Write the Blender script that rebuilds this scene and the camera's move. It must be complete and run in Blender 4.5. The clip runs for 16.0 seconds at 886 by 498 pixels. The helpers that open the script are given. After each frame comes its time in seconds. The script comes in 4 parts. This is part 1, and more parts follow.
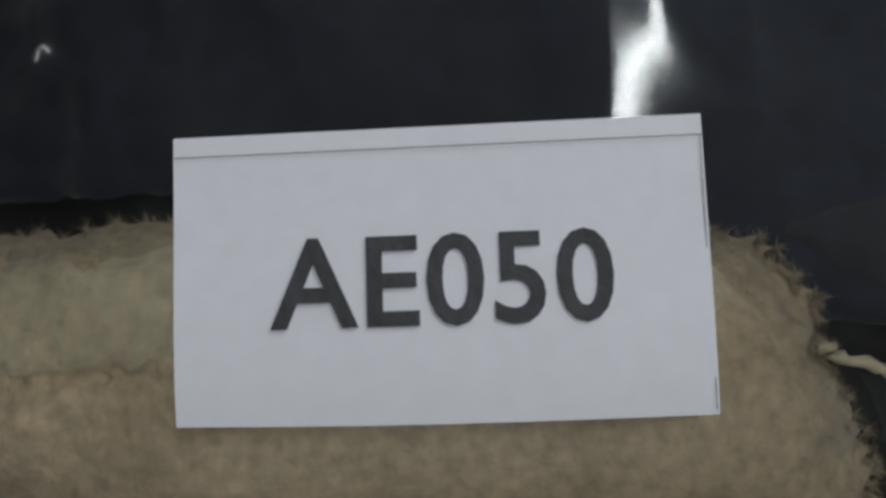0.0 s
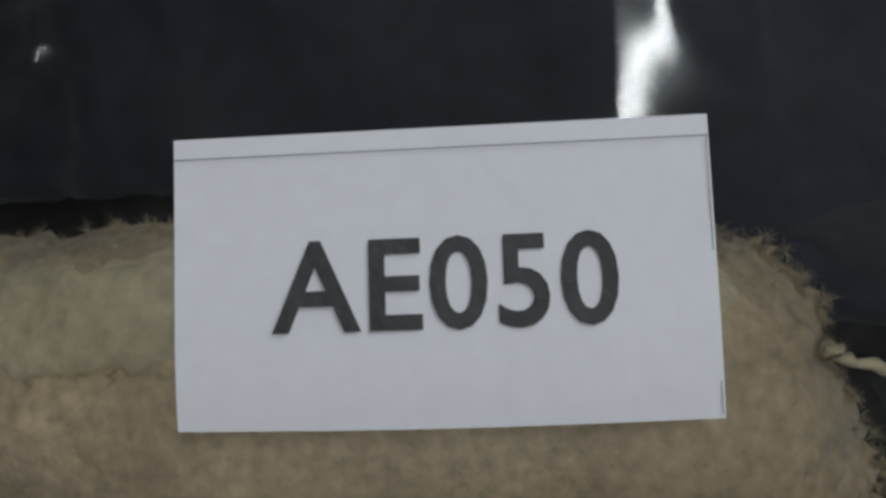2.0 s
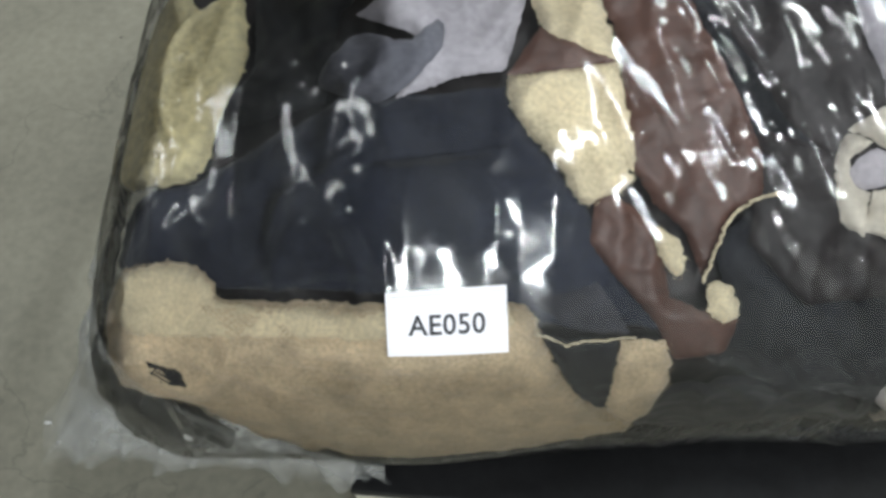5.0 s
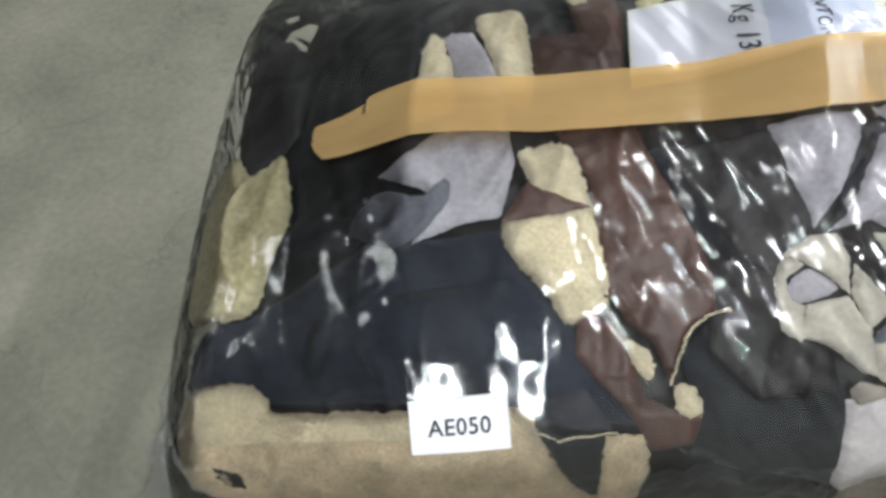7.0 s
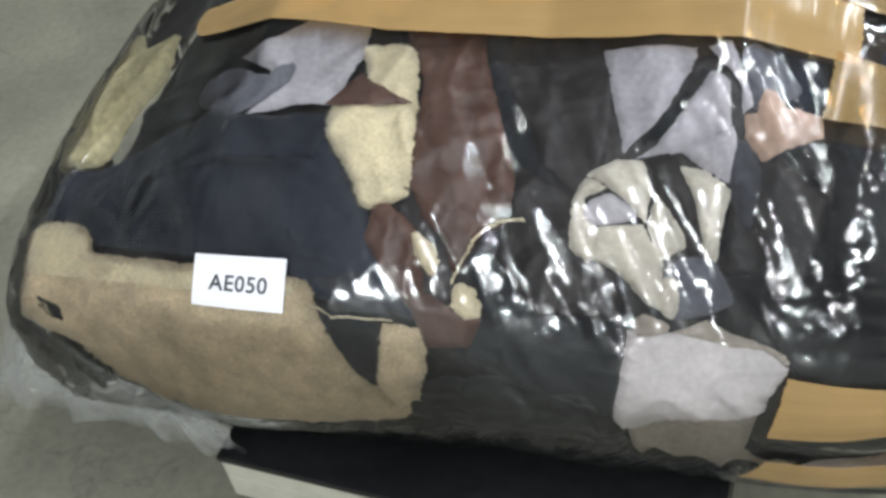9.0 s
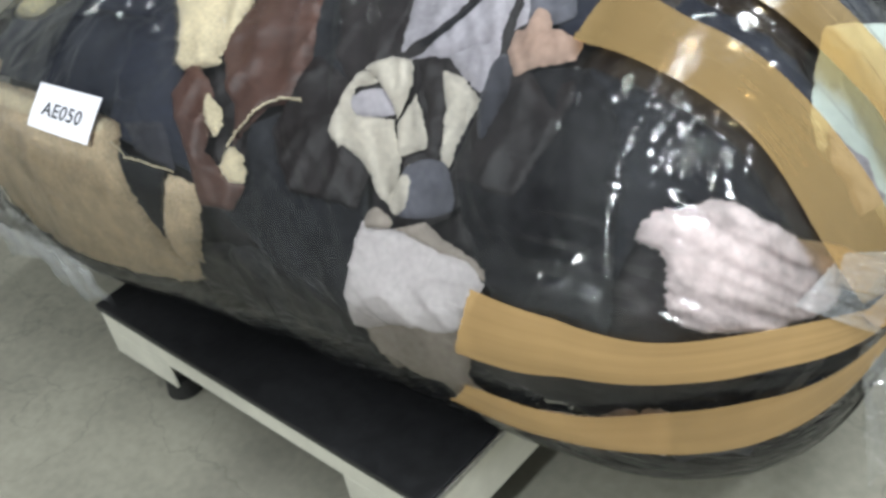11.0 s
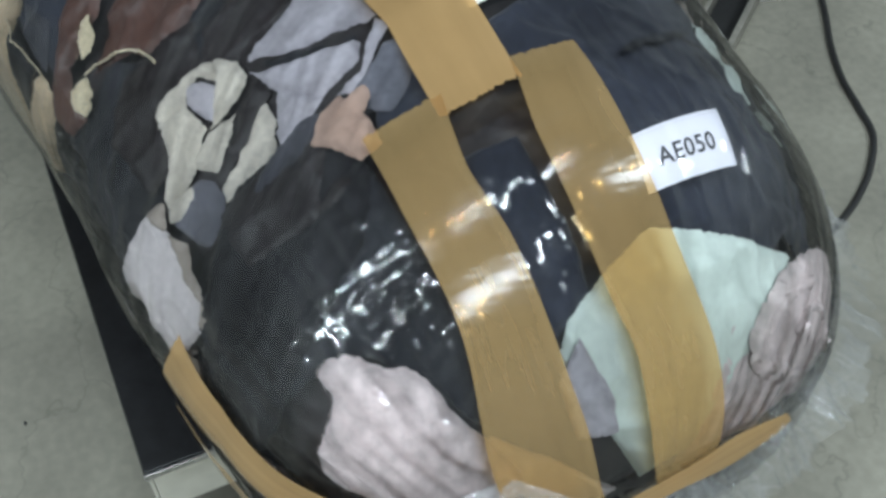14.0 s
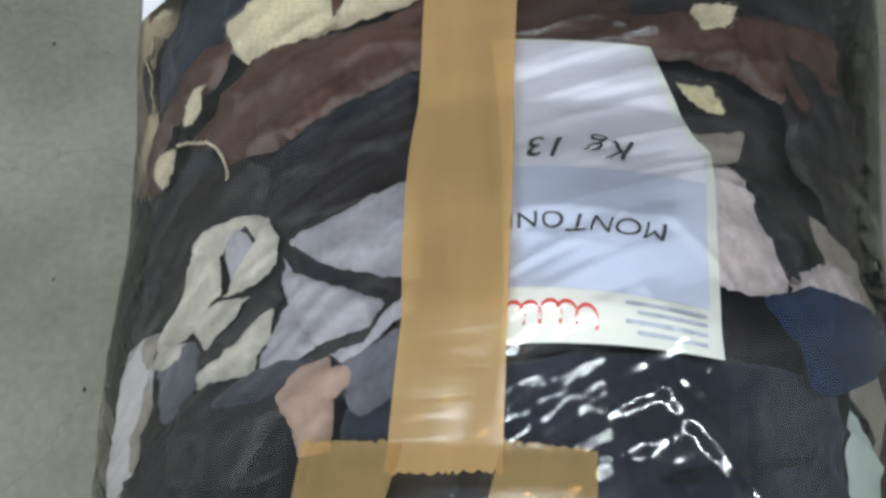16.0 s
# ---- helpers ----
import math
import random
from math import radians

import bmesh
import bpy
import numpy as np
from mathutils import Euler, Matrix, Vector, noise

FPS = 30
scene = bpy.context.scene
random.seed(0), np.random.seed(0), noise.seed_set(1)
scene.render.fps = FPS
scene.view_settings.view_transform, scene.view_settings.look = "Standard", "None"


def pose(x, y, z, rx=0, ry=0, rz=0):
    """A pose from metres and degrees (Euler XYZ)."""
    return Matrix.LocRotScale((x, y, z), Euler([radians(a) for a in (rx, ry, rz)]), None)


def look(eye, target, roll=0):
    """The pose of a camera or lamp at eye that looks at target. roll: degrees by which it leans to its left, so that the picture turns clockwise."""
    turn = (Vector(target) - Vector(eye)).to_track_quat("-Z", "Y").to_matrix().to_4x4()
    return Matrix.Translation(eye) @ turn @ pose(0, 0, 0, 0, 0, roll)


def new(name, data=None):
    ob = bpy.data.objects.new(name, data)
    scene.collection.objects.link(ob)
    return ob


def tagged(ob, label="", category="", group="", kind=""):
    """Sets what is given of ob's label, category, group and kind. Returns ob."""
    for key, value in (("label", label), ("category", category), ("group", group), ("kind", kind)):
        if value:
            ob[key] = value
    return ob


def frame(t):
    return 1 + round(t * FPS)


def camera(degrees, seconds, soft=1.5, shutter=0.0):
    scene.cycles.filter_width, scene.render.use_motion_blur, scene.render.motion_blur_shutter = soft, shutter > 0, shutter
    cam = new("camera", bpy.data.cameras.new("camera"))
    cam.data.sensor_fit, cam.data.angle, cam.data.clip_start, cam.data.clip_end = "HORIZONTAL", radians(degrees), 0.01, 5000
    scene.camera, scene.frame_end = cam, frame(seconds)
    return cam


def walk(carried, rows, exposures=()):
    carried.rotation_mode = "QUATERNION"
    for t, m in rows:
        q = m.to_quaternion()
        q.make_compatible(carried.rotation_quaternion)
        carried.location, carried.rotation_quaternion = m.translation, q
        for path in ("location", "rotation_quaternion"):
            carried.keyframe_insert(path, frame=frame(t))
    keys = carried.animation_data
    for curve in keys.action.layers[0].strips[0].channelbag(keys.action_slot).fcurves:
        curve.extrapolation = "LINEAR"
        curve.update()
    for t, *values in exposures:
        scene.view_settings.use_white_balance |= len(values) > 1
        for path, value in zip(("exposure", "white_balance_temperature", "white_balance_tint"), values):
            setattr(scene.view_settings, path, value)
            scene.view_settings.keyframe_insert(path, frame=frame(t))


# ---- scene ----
cam = camera(43.6, 16.0, soft=3.2)
PATH = [
    (0, (-0.1494, -0.3534, 0.4201), (-0.3159, 1.0197, -0.7314), -5.20),
    (0.5, (-0.1474, -0.3518, 0.4210), (-0.3325, 1.0099, -0.7404), -5.70),
    (1, (-0.1484, -0.3526, 0.4201), (-0.3226, 1.0168, -0.7341), -5.40),
    (1.5, (-0.1483, -0.3517, 0.4210), (-0.3264, 1.0082, -0.7440), -5.60),
    (2, (-0.1491, -0.3507, 0.4210), (-0.3259, 1.0046, -0.7485), -5.60),
    (2.5, (-0.1502, -0.3524, 0.4228), (-0.3206, 1.0112, -0.7386), -5.20),
    (3, (-0.1395, -0.3537, 0.4885), (-0.2589, 0.7491, -0.9275), -3.00),
    (3.5, (-0.1732, -0.3705, 0.6171), (-0.0908, 0.6037, -0.8933), 5.40),
    (5.8, (-0.0856, -0.6348, 0.9563), (-0.3288, 0.4114, -0.4876), -10.60),
    (6, (-0.1004, -0.6303, 0.9698), (-0.3212, 0.4367, -0.4615), -10.90),
    (6.5, (-0.1059, -0.6459, 1.0040), (-0.3314, 0.5095, -0.3572), -9.60),
    (7, (-0.0783, -0.6647, 1.0058), (-0.2841, 0.5038, -0.3464), -9.90),
    (7.5, (0.0255, -0.6908, 0.9941), (-0.2718, 0.5078, -0.3140), -8.20),
    (8, (0.1362, -0.7115, 0.9905), (-0.2478, 0.4369, -0.3401), -10.70),
    (8.2, (0.1628, -0.7237, 0.9824), (-0.2425, 0.4208, -0.3455), -11.80),
    (10.3, (0.4641, -0.6904, 0.7782), (-0.3583, 0.4448, -0.3500), -6.70),
    (10.5, (0.5544, -0.6705, 0.7674), (-0.3818, 0.4078, -0.3266), -10.30),
    (11, (0.6312, -0.6354, 0.7575), (-0.3634, 0.3720, -0.3527), -11.40),
    (11.5, (0.6717, -0.5778, 0.7503), (-0.3841, 0.3881, -0.3410), -10.60),
    (12, (0.7154, -0.5078, 0.7341), (-0.4087, 0.4246, -0.3167), -8.20),
    (12.5, (0.7424, -0.4576, 0.7773), (-0.3310, 0.4379, -0.3563), -7.80),
    (13, (0.7718, -0.3570, 0.8196), (-0.3039, 0.4301, -0.3886), -5.60),
    (13.5, (0.7584, -0.3100, 0.8466), (-0.3463, 0.3111, -0.4300), -3.00),
    (14, (0.7170, -0.2625, 0.8672), (-0.3336, 0.2742, -0.4912), -1.10),
    (14.5, (0.6202, -0.1791, 0.8942), (-0.3257, 0.2497, -0.5749), -0.30),
    (15, (0.5225, -0.1310, 0.9266), (-0.3274, 0.2455, -0.5850), 5.20),
    (15.2, (0.5216, -0.0802, 0.9329), (-0.4111, 0.1277, -0.5929), -0.70),
    (15.5, (0.5174, -0.0471, 0.9266), (-0.4776, 0.0796, -0.5668), 3.40),
    (16, (0.4615, 0.0149, 0.9158), (-0.5163, -0.0526, -0.5938), -0.80),
]
EXPOSURES = [
    (0, -1.2, 6500, 10), (2.6, -1.2, 6500, 10), (3.5, 0.0, 6500, 10), (6.0, 0.3, 6550, 10), (8.2, 0.22, 6500, 10),
    (11.0, 0.42, 6400, 10), (12.5, 0.22, 6100, 9), (13.5, -0.05, 5950, 7), (15.0, -0.05, 6050, 8), (16.0, -0.08, 6200, 9),
]
# x, y and watts of the unseen lamps, tuned for brightness and film highlights
LAMPS = [(2.1, -0.3, 58), (-2.4, 0.5, 6), (0.7, -1.85, 38), (0.5, -3.3, 52), (0.65, 0.2, 21), (1.2, 2.2, 54)]
walk(cam, [(t, look(eye, target, roll)) for t, eye, target, roll in PATH], EXPOSURES)

# ---- light: assumed overhead lamps, unseen, added for brightness and film highlights ----
world = bpy.data.worlds.new("dim_ambient")
scene.world = world
world.use_nodes = True
world.node_tree.nodes["Background"].inputs[0].default_value = (0.9, 1.0, 0.92, 1)
world.node_tree.nodes["Background"].inputs[1].default_value = 0.03


def assumed_lamp(x, y, z, sx, sy, watts, turn=0):
    data = bpy.data.lights.new("unseen_lamp", "AREA")
    data.shape, data.size, data.size_y, data.energy = "RECTANGLE", sx, sy, watts
    data.color = (0.91, 0.98, 1.0)
    ob = new("unseen_lamp", data)
    ob.matrix_world = pose(x, y, z, 0, 0, turn)
    return ob


for lamp_x, lamp_y, lamp_w in LAMPS:
    assumed_lamp(lamp_x, lamp_y, 2.78, 0.09, 1.5, lamp_w)

# ---- materials ----


def material(name, colour, rough=0.7, fine=(180, 0.25), broad=(9, 0.25), bump=0.3, bump_scale=400.0, sheen=0.0, metal=0.0, coat=0.0, spread=0.0, ripple=0.0):
    """A surface whose colour varies at a fine and a broad scale, with a fine relief."""
    m = bpy.data.materials.new(name)
    m.use_nodes = True
    nt = m.node_tree
    p = nt.nodes["Principled BSDF"]
    geo = nt.nodes.new("ShaderNodeTexCoord")

    def grain(scale, detail):
        n = nt.nodes.new("ShaderNodeTexNoise")
        n.inputs["Scale"].default_value, n.inputs["Detail"].default_value = scale, detail
        nt.links.new(geo.outputs["Object"], n.inputs["Vector"])
        return n

    col = nt.nodes.new("ShaderNodeRGB")
    col.outputs[0].default_value = (*colour, 1)
    last = col.outputs[0]
    for scale, amount in (broad, fine):
        n = grain(scale, 5)
        r = nt.nodes.new("ShaderNodeMapRange")
        r.inputs["From Min"].default_value, r.inputs["From Max"].default_value = 0.3, 0.7
        r.inputs["To Min"].default_value, r.inputs["To Max"].default_value = 1 - amount, 1 + amount
        nt.links.new(n.outputs["Fac"], r.inputs["Value"])
        mul = nt.nodes.new("ShaderNodeVectorMath")
        mul.operation = "SCALE"
        nt.links.new(last, mul.inputs[0])
        nt.links.new(r.outputs["Result"], mul.inputs["Scale"])
        last = mul.outputs["Vector"]
    if spread:
        info = nt.nodes.new("ShaderNodeObjectInfo")
        r = nt.nodes.new("ShaderNodeMapRange")
        r.inputs["To Min"].default_value, r.inputs["To Max"].default_value = 1 - spread, 1 + spread
        nt.links.new(info.outputs["Random"], r.inputs["Value"])
        mul = nt.nodes.new("ShaderNodeVectorMath")
        mul.operation = "SCALE"
        nt.links.new(last, mul.inputs[0])
        nt.links.new(r.outputs["Result"], mul.inputs["Scale"])
        last = mul.outputs["Vector"]
    nt.links.new(last, p.inputs["Base Color"])
    p.inputs["Roughness"].default_value, p.inputs["Metallic"].default_value = rough, metal
    p.inputs["Specular IOR Level"].default_value = 0.2 if rough > 0.75 else 0.45
    p.inputs["Sheen Weight"].default_value, p.inputs["Coat Weight"].default_value = sheen, coat
    b = nt.nodes.new("ShaderNodeBump")
    b.inputs["Strength"].default_value, b.inputs["Distance"].default_value = bump, 0.002
    nt.links.new(grain(bump_scale, 6).outputs["Fac"], b.inputs["Height"])
    if ripple:
        b2 = nt.nodes.new("ShaderNodeBump")
        b2.inputs["Strength"].default_value, b2.inputs["Distance"].default_value = 0.7, ripple
        nt.links.new(grain(34, 3).outputs["Fac"], b2.inputs["Height"])
        nt.links.new(b2.outputs["Normal"], b.inputs["Normal"])
    nt.links.new(b.outputs["Normal"], p.inputs["Normal"])
    return m


def film_material(name, gloss_rough, veil, veil_colour=(0.8, 0.82, 0.85), ior=1.5, bump=0.04, body=None, gloss_share=None, patchy=1.0, creases=(), crinkle=0.0, streaks=None):
    """Thin plastic: see-through, with a gloss and a faint milky veil. creases: sharp folds as (metres across to metres along, slant, scale,
    height, from u, to u) on the sheet's own UV map in metres; crinkle: height of a fine crumpled relief; streaks: lengthwise bands in the veil."""
    m = bpy.data.materials.new(name)
    m.use_nodes = True
    nt = m.node_tree
    nt.nodes.clear()

    def node(kind, **values):
        n = nt.nodes.new("ShaderNode" + kind)
        for key, value in values.items():
            n.inputs[key.replace("_", " ")].default_value = value
        return n

    def math_node(kind, a, b=None):
        n = nt.nodes.new("ShaderNodeMath")
        n.operation = kind
        for k, v in enumerate((a, b)):
            if isinstance(v, (int, float)):
                n.inputs[k].default_value = v
            elif v is not None:
                nt.links.new(v, n.inputs[k])
        return n.outputs[0]

    def ramp(value, lo, hi, to_lo, to_hi):
        n = node("MapRange", From_Min=lo, From_Max=hi, To_Min=to_lo, To_Max=to_hi)
        nt.links.new(value, n.inputs["Value"])
        return n.outputs["Result"]

    def mottled(vector, scale, detail=3.0):
        n = node("TexNoise", Scale=scale, Detail=detail)
        nt.links.new(vector, n.inputs["Vector"])
        return n.outputs["Fac"]

    def plane(x, y):
        n = node("CombineXYZ")
        nt.links.new(x, n.inputs[0])
        nt.links.new(y, n.inputs[1])
        return n.outputs[0]

    out = nt.nodes.new("ShaderNodeOutputMaterial")
    clear, gloss, milk = (nt.nodes.new("ShaderNodeBsdf" + k) for k in ("Transparent", "Glossy", "Diffuse"))
    if body:
        clear.inputs["Color"].default_value = (*body, 1)
    gloss.inputs["Roughness"].default_value = gloss_rough
    milk.inputs["Color"].default_value = (*veil_colour, 1)
    fr = node("Fresnel", IOR=ior)
    coords = nt.nodes.new("ShaderNodeTexCoord")
    sep = nt.nodes.new("ShaderNodeSeparateXYZ")
    nt.links.new(coords.outputs["UV"], sep.inputs[0])
    along_u, along_v = sep.outputs[0], sep.outputs[1]
    here = coords.outputs["Object"]

    def relief(height, distance, strength, below=None):
        n = node("Bump", Strength=strength, Distance=distance)
        nt.links.new(height, n.inputs["Height"])
        if below:
            nt.links.new(below, n.inputs["Normal"])
        return n.outputs["Normal"]

    normal = relief(mottled(here, 38.0), 0.004, bump)
    for slant, across, along, height, u0, u1, turned in creases:
        x = math_node("ADD", along_u, math_node("MULTIPLY", along_v, slant))
        y = along_v
        if turned:
            x, y = along_v, along_u
        wobble = plane(math_node("MULTIPLY", x, across), math_node("MULTIPLY", y, along))
        waves = mottled(wobble, 1.0, 0.0)
        waves = math_node("MULTIPLY", waves, ramp(mottled(here, 9.0, 1.0), 0.35, 0.60, 0.45, 1.0))
        span = math_node("MULTIPLY", ramp(along_u, u0, u0 + 0.08, 0.0, 1.0), ramp(along_u, u1 - 0.08, u1, 1.0, 0.0))
        normal = relief(math_node("MULTIPLY", waves, span), height, 1.0, normal)
    if crinkle:
        cells = node("TexVoronoi", Scale=46.0)
        cells.feature = "DISTANCE_TO_EDGE"
        nt.links.new(here, cells.inputs["Vector"])
        normal = relief(ramp(cells.outputs["Distance"], 0.0, 0.12, 1.0, 0.0), crinkle, 0.8, normal)
        normal = relief(mottled(here, 120.0, 4.0), crinkle, 0.7, normal)
    for n in (gloss, fr):
        nt.links.new(normal, n.inputs["Normal"])
    haze = mottled(here, 11.0, 4.0)
    if creases:
        smear = plane(math_node("MULTIPLY", math_node("ADD", along_u, math_node("MULTIPLY", along_v, 0.4)), 34.0), math_node("MULTIPLY", along_v, 7.0))
        haze = math_node("ADD", math_node("MULTIPLY", haze, 0.5), math_node("MULTIPLY", mottled(smear, 1.0, 4.0), 0.5))
    share = ramp(haze, 0.42, 0.72, veil * (1 - 0.6 * patchy), veil * (1 + 1.4 * patchy))
    if streaks:
        lines = plane(math_node("MULTIPLY", along_u, streaks[0]), math_node("MULTIPLY", along_v, streaks[1]))
        share = math_node("ADD", share, ramp(mottled(lines, 1.0, 4.0), 0.3, 0.7, -streaks[2], streaks[2]))
        wrinkles = plane(math_node("MULTIPLY", along_u, 110.0), math_node("MULTIPLY", along_v, 22.0))
        normal = relief(mottled(wrinkles, 1.0, 2.0), 0.0010, 0.40, normal)
        nt.links.new(normal, gloss.inputs["Normal"])
    a, c = nt.nodes.new("ShaderNodeMixShader"), nt.nodes.new("ShaderNodeMixShader")
    nt.links.new(share, a.inputs[0])
    nt.links.new(clear.outputs[0], a.inputs[1])
    nt.links.new(milk.outputs[0], a.inputs[2])
    if gloss_share:
        c.inputs[0].default_value = gloss_share
    else:
        nt.links.new(fr.outputs[0], c.inputs[0])
    nt.links.new(a.outputs[0], c.inputs[1])
    nt.links.new(gloss.outputs[0], c.inputs[2])
    nt.links.new(c.outputs[0], out.inputs[0])
    return m


FILM = film_material("clear_polythene", 0.075, 0.0125, bump=0.015, creases=(
    (0.36, 44.0, 2.4, 0.0040, -0.12, 0.30, False), (0.50, 110.0, 4.0, 0.0012, -0.10, 0.30, False), (0.1, 54.0, 2.6, 0.0040, 0.19, 0.70, True), (0.1, 140.0, 5.0, 0.0010, 0.21, 0.70, True), (0.30, 24.0, 4.0, 0.0028, -0.50, -0.06, False)))
LOOSE_FILM = film_material("crumpled_polythene", 0.09, 0.085, gloss_share=0.16, crinkle=0.0016)
CORNER_FILM = film_material("slack_polythene", 0.12, 0.20, gloss_share=0.12, crinkle=0.0014)
MILKY_FILM = film_material("gathered_polythene", 0.14, 0.34, gloss_share=0.10, crinkle=0.0016)
TAPE = film_material("brown_packing_tape", 0.16, 0.42, (0.47, 0.315, 0.14), ior=1.45, bump=0.10, patchy=0.10, body=(0.97, 0.72, 0.38), streaks=(4.0, 150.0, 0.03))
DOUBLE_TAPE = film_material("doubled_brown_packing_tape", 0.20, 0.58, (0.54, 0.345, 0.15), ior=1.45, bump=0.10, patchy=0.12, body=(0.96, 0.68, 0.33), streaks=(4.0, 120.0, 0.06))
CONCRETE = material("worn_concrete", (0.235, 0.222, 0.178), 0.7, (95, 0.10), (4.5, 0.24), 0.22, 60)


def crack(m, scale, width, depth):
    """Thin wandering cracks that darken a material's colour."""
    nt = m.node_tree
    p = nt.nodes["Principled BSDF"]
    old = p.inputs["Base Color"].links[0].from_socket
    coords, wander, bend, cells, line, mul = (nt.nodes.new("ShaderNode" + k) for k in ("TexCoord", "TexNoise", "VectorMath", "TexVoronoi", "MapRange", "VectorMath"))
    wander.inputs["Scale"].default_value, wander.inputs["Detail"].default_value = 7.0, 5.0
    nt.links.new(coords.outputs["Object"], wander.inputs["Vector"])
    bend.operation, bend.inputs[1].default_value = "MULTIPLY_ADD", (0.35, 0.35, 0.35)
    nt.links.new(wander.outputs["Color"], bend.inputs[0])
    nt.links.new(coords.outputs["Object"], bend.inputs[2])
    cells.feature = "DISTANCE_TO_EDGE"
    cells.inputs["Scale"].default_value = scale
    nt.links.new(bend.outputs["Vector"], cells.inputs["Vector"])
    line.inputs["From Max"].default_value = width
    line.inputs["To Min"].default_value, line.inputs["To Max"].default_value = 1 - depth, 1.0
    nt.links.new(cells.outputs["Distance"], line.inputs["Value"])
    mul.operation = "SCALE"
    nt.links.new(old, mul.inputs[0])
    nt.links.new(line.outputs["Result"], mul.inputs["Scale"])
    nt.links.new(mul.outputs["Vector"], p.inputs["Base Color"])


crack(CONCRETE, 2.3, 0.006, 0.22)
# unseen walls pale for bounced side light, unseen ceiling dark for weak reflections
BOUNCE_WALL = material("off_white_bounce_wall", (0.66, 0.66, 0.63), 0.8, (60, 0.04), (2, 0.06), 0.1)
UNSEEN_CEILING = material("grey_unseen_ceiling", (0.22, 0.22, 0.22), 0.85, (60, 0.05), (2, 0.08), 0.1)
WOOL = material("cream_sheep_wool", (0.64, 0.55, 0.38), 0.95, (380, 0.16), (40, 0.16), 0.7, 260, sheen=0.4)
CREAM_HIDE = material("cream_hide", (0.60, 0.55, 0.475), 0.9, (190, 0.12), (24, 0.15), 0.5, 300, sheen=0.2)
SUEDE_WOOL = material("beige_brushed_wool", (0.56, 0.445, 0.30), 0.95, (420, 0.20), (50, 0.20), 0.8, 300, sheen=0.4)
YELLOW_WOOL = material("yellowed_sheep_wool", (0.68, 0.60, 0.36), 0.95, (150, 0.2), (25, 0.15), 1.0, 220, sheen=0.4)
PINK_WOOL = material("pale_pink_sheep_wool", (0.64, 0.54, 0.53), 0.95, (90, 0.2), (28, 0.15), 1.0, 200, sheen=0.4)
BLACK = material("black_suede", (0.013, 0.0135, 0.017), 0.85, (220, 0.3), (14, 0.4), 0.05, 330, sheen=0.15, ripple=0.006)
BLACK_FUR = material("black_sheep_wool", (0.011, 0.0105, 0.0125), 0.9, (120, 0.4), (20, 0.4), 0.30, 150, sheen=0.1)
NAVY = material("navy_suede", (0.018, 0.021, 0.034), 0.8, (240, 0.25), (12, 0.35), 0.05, 330, sheen=0.2, ripple=0.006)
PLUM = material("dark_plum_leather", (0.017, 0.0125, 0.0135), 0.6, (200, 0.3), (14, 0.35), 0.05, 330, ripple=0.006)
BROWN = material("reddish_brown_leather", (0.085, 0.040, 0.030), 0.5, (260, 0.2), (18, 0.25), 0.05, 330, ripple=0.006)
LILAC = material("grey_lilac_suede", (0.40, 0.375, 0.41), 0.9, (200, 0.12), (20, 0.15), 0.05, 330, sheen=0.2, ripple=0.006)
SLATE = material("slate_grey_suede", (0.13, 0.13, 0.155), 0.9, (200, 0.15), (20, 0.2), 0.05, 330, sheen=0.2, ripple=0.006)
DARK_SLATE = material("dark_slate_suede", (0.05, 0.05, 0.062), 0.85, (200, 0.2), (20, 0.3), 0.05, 330, sheen=0.2, ripple=0.006)
WHITE_SUEDE = material("off_white_suede", (0.62, 0.57, 0.57), 0.9, (190, 0.08), (24, 0.10), 0.14, 450)
BEIGE = material("greige_suede", (0.36, 0.31, 0.27), 0.9, (190, 0.1), (24, 0.12), 0.14, 450)
PINK_TAN = material("pinkish_tan_suede", (0.42, 0.29, 0.23), 0.9, (190, 0.12), (24, 0.12), 0.14, 450)
MINT = material("pale_mint_leather", (0.66, 0.74, 0.68), 0.6, (200, 0.05), (16, 0.08), 0.14, 420)
BLUE = material("deep_blue_velvet", (0.006, 0.024, 0.075), 0.85, (200, 0.3), (20, 0.3), 0.08, 300, sheen=0.06)
PAPER = material("white_office_paper", (0.80, 0.785, 0.85), 0.7, (300, 0.02), (12, 0.03), 0.02, 600)
CREAM_PAPER = material("cream_note_paper", (0.80, 0.79, 0.72), 0.7, (300, 0.02), (12, 0.03), 0.02, 600)
PAPER_TINT = material("lilac_printed_panel", (0.64, 0.66, 0.79), 0.7, (300, 0.02), (12, 0.03), 0.02, 600)
INK = material("black_ink", (0.035, 0.035, 0.04), 0.6)
PEN = material("black_felt_pen", (0.03, 0.03, 0.035), 0.6)
RED_INK = material("red_ink", (0.75, 0.07, 0.05), 0.6)
GREY_INK = material("pale_grey_ink", (0.45, 0.47, 0.55), 0.6)
SCALE_BLACK = material("black_ribbed_scale_top", (0.012, 0.012, 0.013), 0.35, (90, 0.3), (8, 0.3), 0.2, 120)
SCALE_WHITE = material("cream_enamelled_steel", (0.62, 0.60, 0.52), 0.4, (50, 0.06), (7, 0.12), 0.1, 90)
STEEL = material("bright_steel_edge", (0.55, 0.55, 0.54), 0.3, metal=1.0)
RUBBER = material("black_rubber", (0.015, 0.015, 0.015), 0.6)
DULL_STEEL = material("dull_grey_steel", (0.22, 0.21, 0.18), 0.5, metal=0.3)
PLUG = material("white_plastic", (0.75, 0.75, 0.75), 0.4)

# ---- mesh helpers ----


